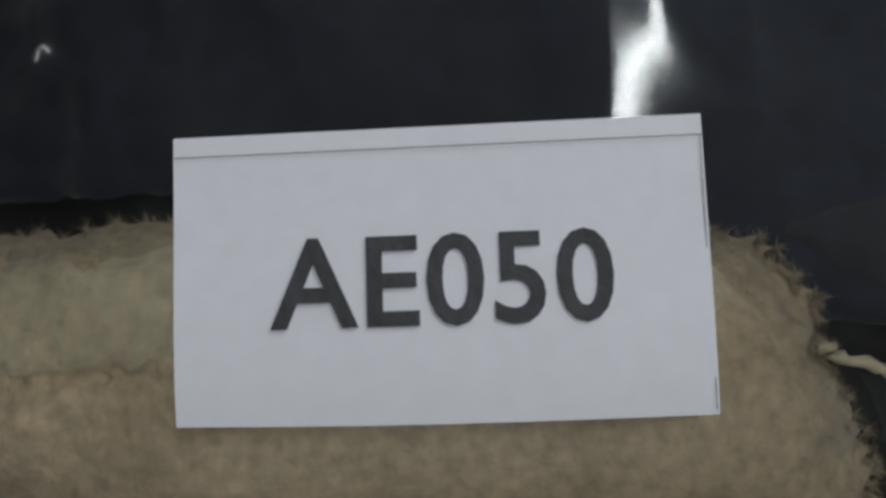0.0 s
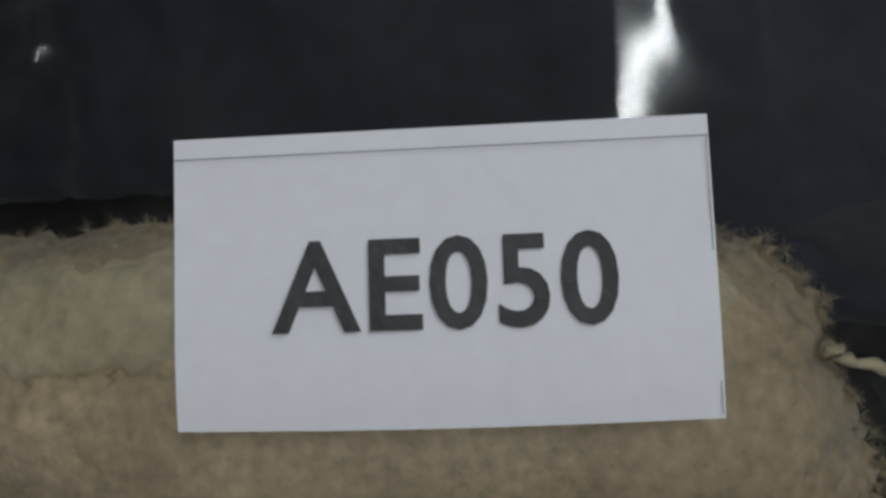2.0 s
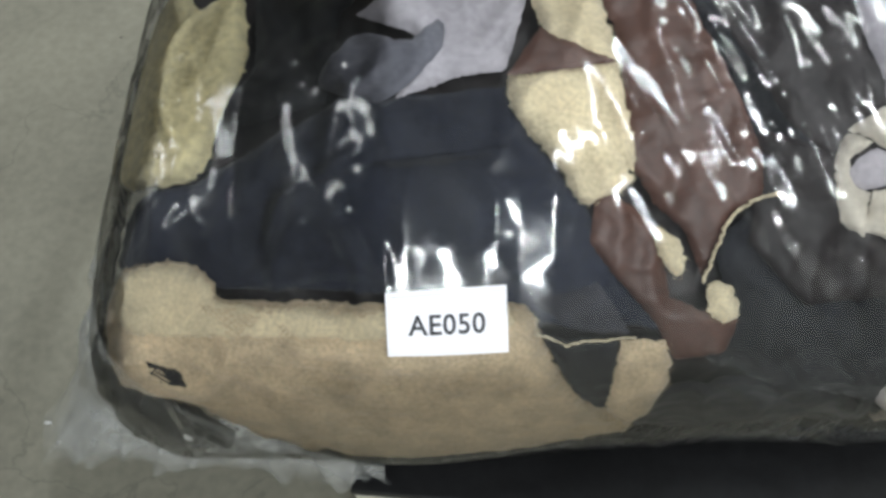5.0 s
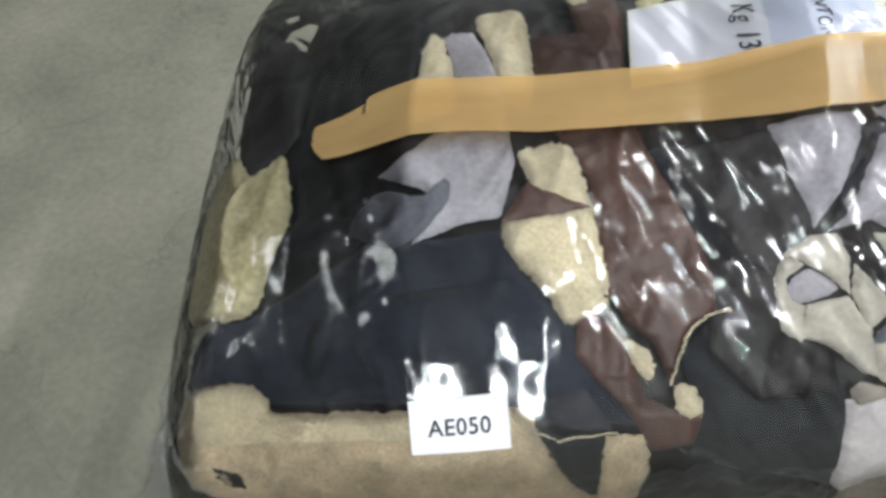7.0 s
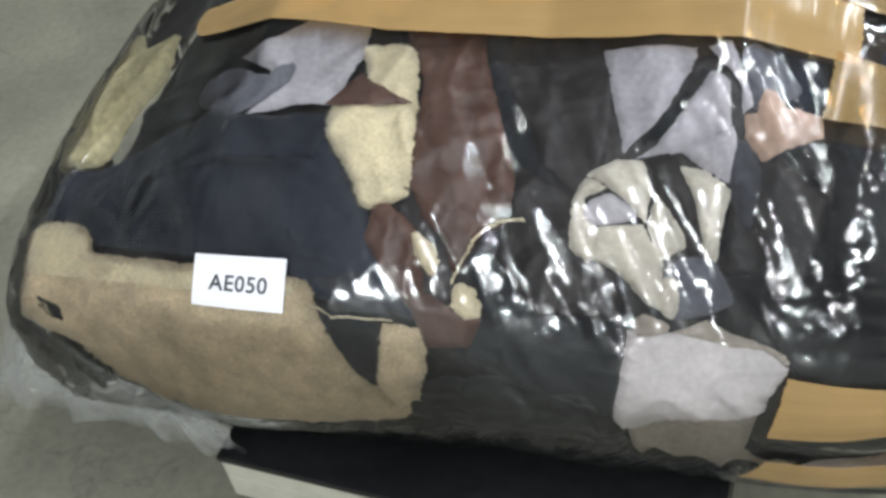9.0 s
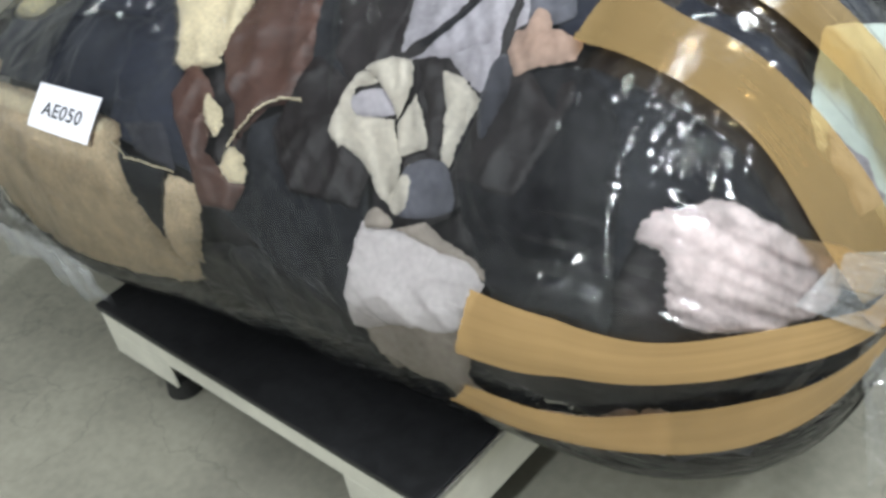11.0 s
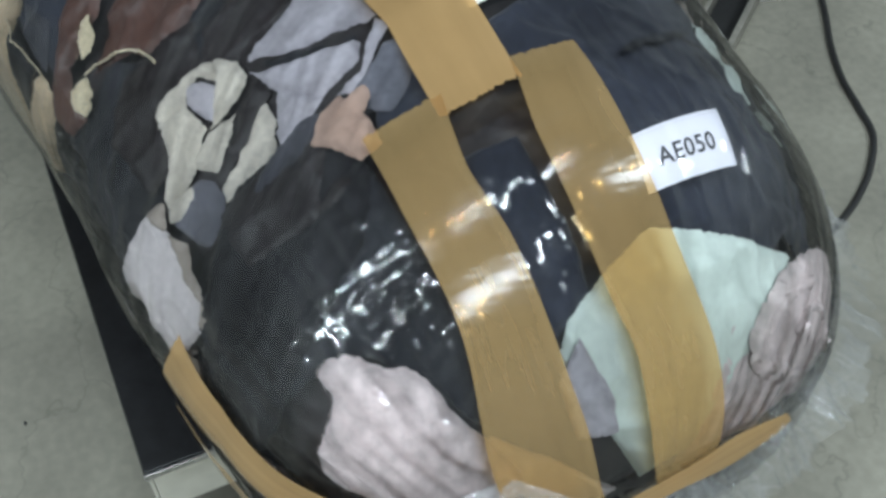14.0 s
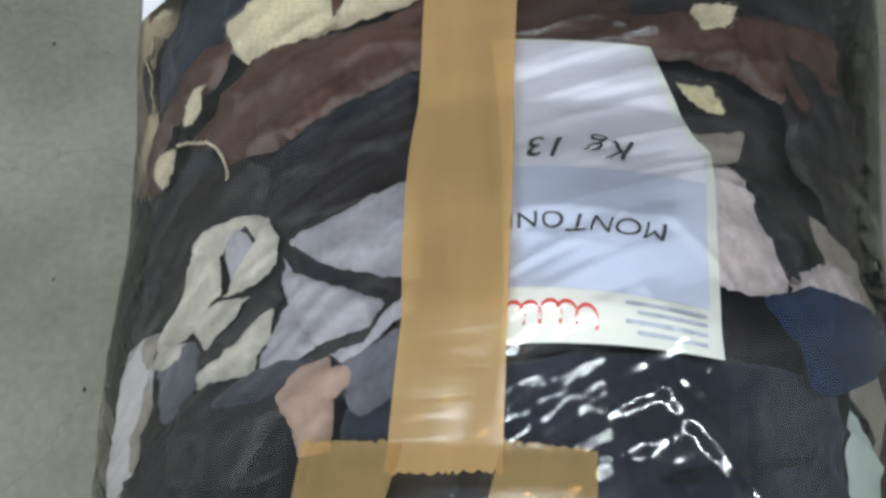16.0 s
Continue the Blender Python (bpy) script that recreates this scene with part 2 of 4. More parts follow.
def mesh_object(name, verts, faces, mat, parent=None, smooth=True):
    me = bpy.data.meshes.new(name)
    me.from_pydata([tuple(map(float, v)) for v in verts], [], [tuple(map(int, f)) for f in faces])
    me.materials.append(mat)
    if smooth:
        me.polygons.foreach_set("use_smooth", [True] * len(me.polygons))
    me.update()
    ob = new(name, me)
    ob.parent = parent
    return ob


def lay_out(ob, flat_uv):
    """A UV map, in metres on the sheet."""
    me = ob.data
    loops = np.zeros(len(me.loops), np.int32)
    me.loops.foreach_get("vertex_index", loops)
    me.uv_layers.new(name="sheet").data.foreach_set("uv", np.asarray(flat_uv, np.float32)[loops].ravel())
    return ob


def part(name, bm, mat, parent, label=""):
    me = bpy.data.meshes.new(name)
    bm.to_mesh(me)
    bm.free()
    me.materials.append(mat)
    ob = new(name, me)
    ob.parent = parent
    return tagged(ob, label)


def box(lo, hi, bevel=0.0):
    bm = bmesh.new()
    bmesh.ops.create_cube(bm, size=1)
    for v in bm.verts:
        v.co = Vector([(a + b) / 2 + c * (b - a) for a, b, c in zip(lo, hi, v.co)])
    if bevel:
        bmesh.ops.bevel(bm, geom=bm.edges[:], offset=bevel, segments=2, affect="EDGES", profile=0.6)
    return bm


def empty(name, at=(0, 0, 0)):
    ob = new(name)
    ob.location = at
    return ob


def tube(points, radius, sides=8):
    """Vertices and faces of a round tube along the points."""
    pts = [Vector(p) for p in points]
    verts, faces = [], []
    for i, p in enumerate(pts):
        way = (pts[min(i + 1, len(pts) - 1)] - pts[max(i - 1, 0)]).normalized()
        side = way.cross(Vector((0, 0, 1)))
        side = side.normalized() if side.length > 1e-4 else Vector((1, 0, 0))
        up = side.cross(way)
        r = radius[i] if isinstance(radius, list) else radius
        for k in range(sides):
            a = 2 * math.pi * k / sides
            verts.append(p + r * (math.cos(a) * side + math.sin(a) * up))
    for i in range(len(pts) - 1):
        for k in range(sides):
            a, b = i * sides + k, i * sides + (k + 1) % sides
            faces.append((a, b, b + sides, a + sides))
    faces += [tuple(range(sides))[::-1], tuple((len(pts) - 1) * sides + k for k in range(sides))]
    return verts, faces


def spline(points, steps=12, closed=False):
    """Catmull-Rom curve through points of any dimension."""
    p = np.array(points, float)
    n = len(p)
    out = []
    for i in range(n if closed else n - 1):
        q = [p[(i + k) % n] if closed else p[min(max(i + k, 0), n - 1)] for k in (-1, 0, 1, 2)]
        for t in np.linspace(0, 1, steps, endpoint=False):
            out.append(0.5 * (2 * q[1] + (q[2] - q[0]) * t + (2 * q[0] - 5 * q[1] + 4 * q[2] - q[3]) * t * t + (3 * q[1] - q[0] - 3 * q[2] + q[3]) * t ** 3))
    if not closed:
        out.append(p[-1])
    return np.array(out)


def noise3(points, scale, seed=0.0):
    return np.array([noise.noise(Vector(p) * scale + Vector((seed, seed * 1.7, -seed))) for p in points])


# ---- the bag's form ----
# The bag's form: u runs along the bag (m), v round it (degrees: 0 front, 90 top, 180 back).
XS = [-0.43, -0.38, -0.30, -0.20, -0.10, 0.03, 0.12, 0.18, 0.25, 0.30]
HALF = [0.286, 0.286, 0.288, 0.290, 0.279, 0.266, 0.264, 0.258, 0.248, 0.240]
RISE = [0.125, 0.130, 0.148, 0.184, 0.180, 0.185, 0.205, 0.205, 0.182, 0.175]
BULGE = [2.4, 2.5, 2.6, 2.7, 2.5, 1.9, 1.65, 1.6, 1.75, 1.9]
LEANS = [0.04, 0.04, 0.05, 0.06, 0.06, 0.12, 0.20, 0.20, 0.10, 0.05]
U_LOW, U_NECK, R_LOW, R_NECK = -0.355, 0.26, 0.052, 0.20


def bag_surface(u, v, out=0.0):
    """Points on the bag at u, v, moved out along the normal's rough direction."""
    u, v = np.asarray(u, float), np.asarray(v, float)
    out = out + 0.0085 * np.exp(-(((u + 0.165) / 0.10) ** 2) - ((v - 19) / 9) ** 2)  # the rolled fleece bulges here
    v = np.radians(v)
    pn = np.clip((u - U_NECK) / R_NECK, 0, 1.5)
    pl = np.clip((U_LOW - u) / R_LOW, 0, 1.5)
    x = np.where(u > U_NECK, U_NECK + R_NECK * np.sin(pn), np.where(u < U_LOW, U_LOW - R_LOW * np.sin(pl), u))
    wide = np.cos(pn) ** 0.62 * np.cos(pl) ** 0.12
    tall = np.cos(pn) ** 1.25 * np.cos(pl) ** 0.8
    a = np.interp(x, XS, HALF) * wide + out
    h = np.interp(x, XS, RISE) * tall + out
    n = np.interp(x, XS, BULGE)
    c, s = np.cos(v), np.sin(v)
    n = np.where(s > 0, n, n + (3.2 - n) * np.clip(-6 * s, 0, 1))
    yy = -np.sign(c) * np.abs(c) ** (2 / n) * a
    yy = yy * np.where(yy > 0, 1 + 0.09 * np.clip((-0.22 - x) / 0.12, 0, 1), 1)
    deep = np.interp(x, [0.15, 0.30], [0.148, 0.180]) * np.cos(pn) ** 0.7 * np.cos(pl) ** 0.8 + out
    up = np.where(s > 0, h * np.abs(s) ** (2 / n), -deep * np.abs(s) ** (2 / n))
    z = 0.225 - 0.03 * np.sin(pn) ** 2 + up + np.interp(x, XS, LEANS) * yy * np.clip(s, 0, 1) * tall
    x = x + out * (np.sin(pn) - np.sin(pl))
    return np.stack([x, 0.025 + yy, z], -1)


DEG = 0.0047  # metres for one degree of v, roughly


def sink(points, out):
    """The points' uv on the bag at individual heights."""
    uv = np.asarray(points)
    return bag_surface(uv[:, 0], uv[:, 1], out)


# ---- the setting ----
FLOOR = -0.04
tagged(part("floor", box((-4.15, -4.15, FLOOR - 0.12), (4.15, 4.15, FLOOR)), CONCRETE, None), "worn greenish grey concrete floor with stains", "floor", kind="structure")
# walls and ceiling out of view, added to bounce light and fill reflections
for name, lo, hi in (("wall_north", (-4, 4, -0.1), (4, 4.15, 3)), ("wall_south", (-4, -4.15, -0.1), (4, -4, 3)), ("wall_east", (4, -4.15, -0.1), (4.15, 4.15, 3)), ("wall_west", (-4.15, -4.15, -0.1), (-4, 4.15, 3))):
    tagged(part(name, box(lo, hi), BOUNCE_WALL, None), "unseen off-white wall added to bounce light", "wall", kind="structure")
tagged(part("ceiling", box((-4.15, -4.15, 3), (4.15, 4.15, 3.1)), UNSEEN_CEILING, None), "unseen dark grey ceiling added for the film's reflections", "ceiling", kind="structure")

# ---- the platform scale under the bag ----
scale_thing = empty("platform_scale", (0, 0, 0))
tagged(scale_thing, "cream enamelled platform scale with black top under the bag", "scale")
PX0, PX1, PY0, PY1 = -0.228, 0.228, 0.0, 0.50
TOP = 0.0735
place = Matrix.Translation((-0.0265, -0.2625, 0)) @ Matrix.Rotation(radians(-3.2), 4, "Z")


def scale_part(name, bm, mat, label="", parent=None):
    bmesh.ops.transform(bm, matrix=place, verts=bm.verts)
    return part(name, bm, mat, parent or scale_thing, label)


scale_part("platform_top", box((PX0, PY0, TOP - 0.008), (PX1, PY1, TOP), 0.002), SCALE_BLACK, "black worn platform top")
for y0, y1 in ((PY0 + 0.002, PY0 + 0.005), (PY1 - 0.005, PY1 - 0.002)):
    scale_part("side_rail", box((PX0 + 0.002, y0, TOP - 0.034), (PX1 - 0.002, y1, TOP - 0.0085), 0.001), SCALE_WHITE)
    for x0, x1 in ((PX0 + 0.002, PX0 + 0.105), (PX1 - 0.105, PX1 - 0.002)):
        scale_part("side_plate", box((x0, y0, TOP - 0.066), (x1, y1, TOP - 0.0342), 0.001), SCALE_WHITE)
for x0, x1 in ((PX0 + 0.002, PX0 + 0.005), (PX1 - 0.005, PX1 - 0.002)):
    scale_part("end_plate", box((x0, PY0 + 0.0055, TOP - 0.066), (x1, PY1 - 0.0055, TOP - 0.0085), 0.001), SCALE_WHITE)
scale_part("steel_edge", box((PX1 + 0.0005, PY0, TOP - 0.007), (PX1 + 0.003, PY1, TOP - 0.0005), 0.0008), STEEL, "bright bare steel edge")
scale_part("load_cell_box", box((PX0 + 0.02, 0.05, TOP - 0.060), (PX1 - 0.02, 0.45, TOP - 0.0084)), SCALE_BLACK)
for fx in (PX0 + 0.06, PX1 - 0.06):
    for fy in (PY0 + 0.03, PY1 - 0.03):
        bm = bmesh.new()
        stem = bmesh.ops.create_cone(bm, cap_ends=True, segments=16, radius1=0.007, radius2=0.007, depth=0.055)["verts"]
        bmesh.ops.translate(bm, vec=(fx, fy, FLOOR + 0.040), verts=stem)
        pad = bmesh.ops.create_cone(bm, cap_ends=True, segments=20, radius1=0.020, radius2=0.017, depth=0.022)["verts"]
        bmesh.ops.translate(bm, vec=(fx, fy, FLOOR + 0.011), verts=pad)
        scale_part("foot", bm, RUBBER, "black rubber levelling foot")

# ---- the heap of offcuts inside the bag ----


def swept_grid(u0, u1, v0, v1, nu, nv):
    u, v = np.meshgrid(np.linspace(u0, u1, nu), np.linspace(v0, v1, nv), indexing="ij")
    faces = [(i * nv + j, (i + 1) * nv + j, (i + 1) * nv + j + 1, i * nv + j + 1) for i in range(nu - 1) for j in range(nv - 1)]
    return np.stack([u.ravel(), v.ravel()], -1), faces


def heave(flat):
    """The soft lumps that all the packed pieces share."""
    sharp = 1 - np.abs(noise3(flat * np.array([1.5, 0.8, 0.9]), 17, 21)) * 2.6
    fine = 1 - np.abs(noise3(flat * np.array([0.8, 1.4, 1.2]), 38, 31)) * 2.4
    return 0.003 * noise3(flat, 15, 3) + 0.0042 * (np.clip(sharp, 0, 1) ** 2 - 0.3) + 0.0018 * (np.clip(fine, 0, 1) ** 2 - 0.3)


uv, faces = swept_grid(-0.44, 0.56, -90, 270, 200, 240)
flat = bag_surface(uv[:, 0], uv[:, 1])
lump = heave(flat)
heap = sink(uv, -0.0275 + lump)
heap[:, 0] += 0.07 * np.clip((-0.28 - heap[:, 0]) / 0.12, 0, 1) ** 2
tagged(mesh_object("leather_offcut_heap", heap, faces, PLUM), "packed heap of dark plum leather offcuts inside the bag", "leather scraps", kind="stuff")


def inside(points, ring):
    x, y = points[:, 0], points[:, 1]
    hit = np.zeros(len(points), bool)
    for (ax, ay), (bx, by) in zip(ring, np.roll(ring, -1, 0)):
        cross = (ay > y) != (by > y)
        hit ^= cross & (x < (bx - ax) * (y - ay) / (by - ay + 1e-12) + ax)
    return hit


from mathutils.geometry import delaunay_2d_cdt


def patch(outline, round_corners=False, step=0.0042, rag=0.0006, seed=1):
    """A flat triangulated patch in u and v * DEG: points, faces, distance to the edge."""
    ring = np.array([(u, v * DEG) for u, v in outline])
    if round_corners:
        ring = spline(ring, 8, True)
    edge = []
    for a, b in zip(ring, np.roll(ring, -1, 0)):
        n = max(1, int(np.linalg.norm(b - a) / (step * 0.6)))
        edge += [a + (b - a) * k / n for k in range(n)]
    edge = np.array(edge)
    rng = np.random.default_rng(seed)
    edge = edge + rng.normal(0, rag, edge.shape)
    lo, hi = edge.min(0), edge.max(0)
    gx, gy = np.meshgrid(np.arange(lo[0], hi[0], step), np.arange(lo[1], hi[1], step * 0.87), indexing="ij")
    gx = gx + (np.arange(gx.shape[1]) % 2) * step / 2
    g = np.stack([gx.ravel(), gy.ravel()], -1)
    g = g[inside(g, edge)]
    if len(g):
        d = np.sqrt(((g[:, None] - edge[None]) ** 2).sum(-1)).min(1)
        g = g[d > step * 0.5]
    both = [Vector(p) for p in (np.concatenate([edge, g]) if len(g) else edge)]
    n = len(edge)
    verts, _, tris, *_ = delaunay_2d_cdt(both, [(i, (i + 1) % n) for i in range(n)], [], 1, 1e-6)
    pts = np.array([tuple(v) for v in verts])
    d = np.sqrt(((pts[:, None] - edge[None]) ** 2).sum(-1)).min(1)
    return pts, [tuple(f) for f in tris], d, edge


def fibres(name, pts_uv, heights, length, width, mat, parent, seed):
    """Short curved hairs standing on the bag's form."""
    rng = np.random.default_rng(seed)
    n = len(pts_uv)
    base = bag_surface(pts_uv[:, 0], pts_uv[:, 1], heights)
    tipd = bag_surface(pts_uv[:, 0], pts_uv[:, 1], heights + 0.01) - base
    tipd /= np.linalg.norm(tipd, axis=1, keepdims=True) + 1e-9
    lean = rng.normal(0, 1, (n, 3))
    way = tipd * rng.uniform(0.2, 0.8, (n, 1)) + lean * 0.7
    way /= np.linalg.norm(way, axis=1, keepdims=True)
    ln = length * rng.uniform(0.5, 1.3, (n, 1))
    side = np.cross(way, rng.normal(0, 1, (n, 3)))
    side *= width / (np.linalg.norm(side, axis=1, keepdims=True) + 1e-9)
    bend = rng.normal(0, 0.3, (n, 3)) * ln
    mid, tip = base + way * ln * 0.55, base + way * ln + bend * 0.6
    verts = np.stack([base - side, base + side, mid + side * 0.8 + bend * 0.15, mid - side * 0.8 + bend * 0.15, tip], 1).reshape(-1, 3)
    faces = []
    for i in range(n):
        k = 5 * i
        faces += [(k, k + 1, k + 2, k + 3), (k + 3, k + 2, k + 4)]
    return tagged(mesh_object(name, verts, faces, mat, parent), kind="stuff")


def offcut(name, label, outline, mat, layer=0, thick=0.004, folds=0.002, wool=0, rounded=True, seed=1, hair=0.006, tilt=0.0022):
    """One cut piece of hide: a thick patch with rolled edges and soft folds, and hairs where it is wool."""
    pts, tris, d, edge = patch(outline, rounded, rag=0.0009 if wool else 0.0004, seed=seed)
    uv = np.stack([pts[:, 0], pts[:, 1] / DEG], -1)
    flat = bag_surface(uv[:, 0], uv[:, 1])
    roll = np.sqrt(np.clip(1 - (1 - np.clip(d / max(thick * 1.6, 0.003), 0, 1)) ** 2, 0, 1))
    ang = seed * 2.4
    along = flat[:, 0] * math.cos(ang) + flat[:, 1] * math.sin(ang)
    crease = noise3(np.stack([along * 3.2, flat[:, 1] * 0.8, flat[:, 2] * 0.8], -1), 14, seed)
    out = -0.0165 + layer * 0.0018 + roll * thick + heave(flat) + min(folds, 0.0026) * np.clip(d / 0.012, 0, 1) * (crease * 1.3 + 0.4 * noise3(flat, 28, seed))
    span = pts - pts.mean(0)
    out = out + tilt * (span @ np.array([math.cos(seed * 1.9), math.sin(seed * 1.9)])) / (np.abs(span).max() + 1e-6)
    if wool:
        out = out + (0.0030 * np.abs(noise3(flat, 42, seed))) * np.clip(d / 0.005, 0, 1)
    under = (np.abs(uv[:, 0] + 0.1635) < 0.045) & (np.abs(uv[:, 1] - 27.5) < 9)
    out = np.where(under, np.minimum(out, -0.0012), np.minimum(out, 0.0008))
    ob = mesh_object(name, bag_surface(uv[:, 0], uv[:, 1], out), tris, mat)
    if wool:
        rng = np.random.default_rng(seed + 50)
        a = rng.integers(0, len(pts), wool)
        j = rng.normal(0, 0.002, (wool, 2))
        p = pts[a] + j
        keep = inside(p, edge) & ~((p[:, 0] > -0.206) & (p[:, 0] < -0.122) & (p[:, 1] > 15 * DEG) & (p[:, 1] < 37 * DEG))
        rim = edge[rng.integers(0, len(edge), int(wool * 0.6))]
        hu = np.concatenate([np.stack([p[keep][:, 0], p[keep][:, 1] / DEG], -1), np.stack([rim[:, 0], rim[:, 1] / DEG], -1)])
        hh = np.concatenate([np.minimum(out, 0)[a][keep] - 0.001, heave(bag_surface(rim[:, 0], rim[:, 1] / DEG)) - 0.0140 + layer * 0.0018])
        fibres("wool_fibres", hu, hh, np.concatenate([np.full(keep.sum(), hair), np.full(len(rim), hair * 0.5)])[:, None], 0.00005, mat, ob, seed)
    return tagged(ob, label, "wool scrap" if wool else "leather scrap", "offcuts in the bag")


def fringe(outline, mat, parent, layer, seed, width=0.0035):
    """A pale woolly rim along a cut edge of a piece."""
    line = spline([(u, v * DEG) for u, v in outline], 10)
    line = line + np.random.default_rng(seed).normal(0, 0.0006, line.shape)
    uv = np.stack([line[:, 0], line[:, 1] / DEG], -1)
    mid = bag_surface(uv[:, 0], uv[:, 1], -0.0112 + layer * 0.0018 + heave(bag_surface(uv[:, 0], uv[:, 1])))
    rr = [width * (0.5 + 0.5 * abs(math.sin(i * 1.3 + seed))) for i in range(len(mid))]
    verts, faces = tube(mid, rr, 6)
    return tagged(mesh_object("woolly_cut_edge", verts, faces, mat, parent), "pale woolly cut edge")


offcut("leather_offcut", "charcoal leather strip folded at the bag's closed end",
       [(-0.385, 128), (-0.302, 105), (-0.31, 91), (-0.347, 87), (-0.372, 87), (-0.39, 98)],
       PLUM, 0, 0.004, 0.003, 0, False, 1, 0.0035)
offcut("leather_offcut", "wide black suede offcut creased under the film",
       [(-0.050, 79), (0.080, 75), (0.101, 61), (0.083, 50), (0.123, 26), (0.128, -8), (0.051, -2), (-0.023, 16), (0.012, 23), (-0.003, 37), (0.034, 45), (0.001, 65)],
       BLACK, 0, 0.004, 0.003, 0, False, 2, 0.0035)
offcut("leather_offcut", "long black suede offcut beside yellowed wool",
       [(-0.296, 126), (-0.190, 103), (-0.212, 89), (-0.241, 81), (-0.246, 68), (-0.304, 67), (-0.315, 71), (-0.301, 77), (-0.307, 89), (-0.298, 99)],
       BLACK, 1, 0.004, 0.002, 0, False, 3, 0.0035)
offcut("shearling_offcut", "yellowed cream sheepskin offcut with a ragged end",
       [(-0.366, 89), (-0.347, 86), (-0.318, 88), (-0.305, 77), (-0.319, 67), (-0.323, 61), (-0.344, 57), (-0.400, 60), (-0.425, 70), (-0.405, 84)],
       YELLOW_WOOL, 4, 0.01, 0.003, 2500, True, 4, 0.0035)
offcut("leather_offcut", "grey lilac suede strip with soft folds",
       [(-0.182, 101), (-0.155, 103), (-0.142, 98), (-0.127, 90), (-0.119, 80), (-0.131, 70), (-0.165, 69), (-0.2, 66), (-0.177, 75), (-0.23, 81), (-0.169, 88), (-0.164, 90)],
       LILAC, 1, 0.004, 0.004, 0, False, 5, 0.0035)
offcut("shearling_offcut", "cream wool wedge beside lilac suede",
       [(-0.195, 102), (-0.182, 101), (-0.165, 90), (-0.168, 88), (-0.213, 88), (-0.201, 93)],
       WOOL, 2, 0.005, 0.001, 1200, False, 6, 0.0035)
offcut("shearling_offcut", "cream curly wool strip passing under the tape",
       [(-0.153, 107), (-0.114, 108), (-0.106, 99), (-0.104, 90), (-0.128, 90), (-0.141, 98)],
       WOOL, 2, 0.006, 0.002, 1500, True, 7, 0.0035)
offcut("leather_offcut", "crumpled slate grey suede fold",
       [(-0.249, 72), (-0.224, 77), (-0.193, 75), (-0.173, 78), (-0.173, 73), (-0.205, 66), (-0.24, 69)],
       SLATE, 5, 0.006, 0.004, 0, True, 8, 0.0035)
offcut("leather_offcut", "dark navy suede piece with a slit",
       [(-0.229, 66), (-0.209, 67), (-0.128, 67), (-0.100, 53), (-0.080, 45), (-0.061, 32), (-0.030, 20), (-0.108, 23), (-0.200, 31), (-0.307, 36), (-0.405, 41), (-0.415, 55), (-0.333, 57), (-0.274, 65)],
       NAVY, 1, 0.004, 0.003, 0, False, 9, 0.0035)
brown_hide = offcut("leather_offcut", "large reddish brown leather piece with torn woolly edge",
       [(-0.104, 102), (-0.046, 105), (-0.018, 79), (-0.004, 71), (0.016, 59), (0.038, 45), (0.008, 42), (-0.009, 31), (-0.021, 40), (-0.039, 45), (-0.058, 54), (-0.059, 68), (-0.063, 75), (-0.079, 81), (-0.102, 90)],
       BROWN, 2, 0.004, 0.002, 0, False, 10, 0.0035)
offcut("shearling_offcut", "curly cream wool strip between brown and black leather",
       [(-0.116, 81), (-0.077, 81), (-0.061, 69), (-0.059, 66), (-0.057, 54), (-0.054, 49), (-0.083, 46), (-0.097, 53), (-0.124, 62), (-0.129, 68), (-0.108, 74)],
       WOOL, 3, 0.007, 0.002, 3500, True, 11, 0.0035)
offcut("leather_offcut", "small brown leather triangle lying over cream wool",
       [(-0.110, 75), (-0.061, 68), (-0.129, 68)],
       BROWN, 9, 0.004, 0.001, 0, False, 12, 0.0035)
offcut("leather_offcut", "reddish brown leather offcut with pointed tail",
       [(-0.075, 48), (-0.066, 48), (-0.037, 41), (-0.029, 28), (0.015, 23), (0.008, 16), (-0.024, 13), (-0.036, 22), (-0.079, 39)],
       BROWN, 4, 0.004, 0.002, 0, False, 13, 0.0035)
offcut("shearling_offcut", "tiny cream wool scrap",
       [(-0.040, 42), (-0.021, 37), (-0.025, 32), (-0.036, 36)],
       WOOL, 6, 0.003, 0.001, 250, True, 14, 0.0035)
offcut("shearling_offcut", "tiny cream wool scrap",
       [(-0.006, 31), (0.009, 30), (0.014, 24), (-0.004, 25)],
       WOOL, 6, 0.003, 0.001, 250, True, 15, 0.0035)
beige_fleece = offcut("shearling_offcut", "large beige brushed sheepskin with cream rolled upper edge",
       [(-0.418, 34), (-0.385, 40.6), (-0.372, 41.6), (-0.335, 42), (-0.313, 38), (-0.302, 34), (-0.228, 30.6), (-0.165, 29), (-0.125, 28), (-0.114, 26), (-0.108, 22), (-0.09, 7), (-0.072, 0), (-0.046, -5), (-0.06, -11), (-0.133, -14), (-0.201, -14), (-0.253, -14), (-0.299, -6), (-0.356, 4), (-0.410, 16)],
       SUEDE_WOOL, 4, 0.008, 0.002, 30000, True, 16, 0.0042)
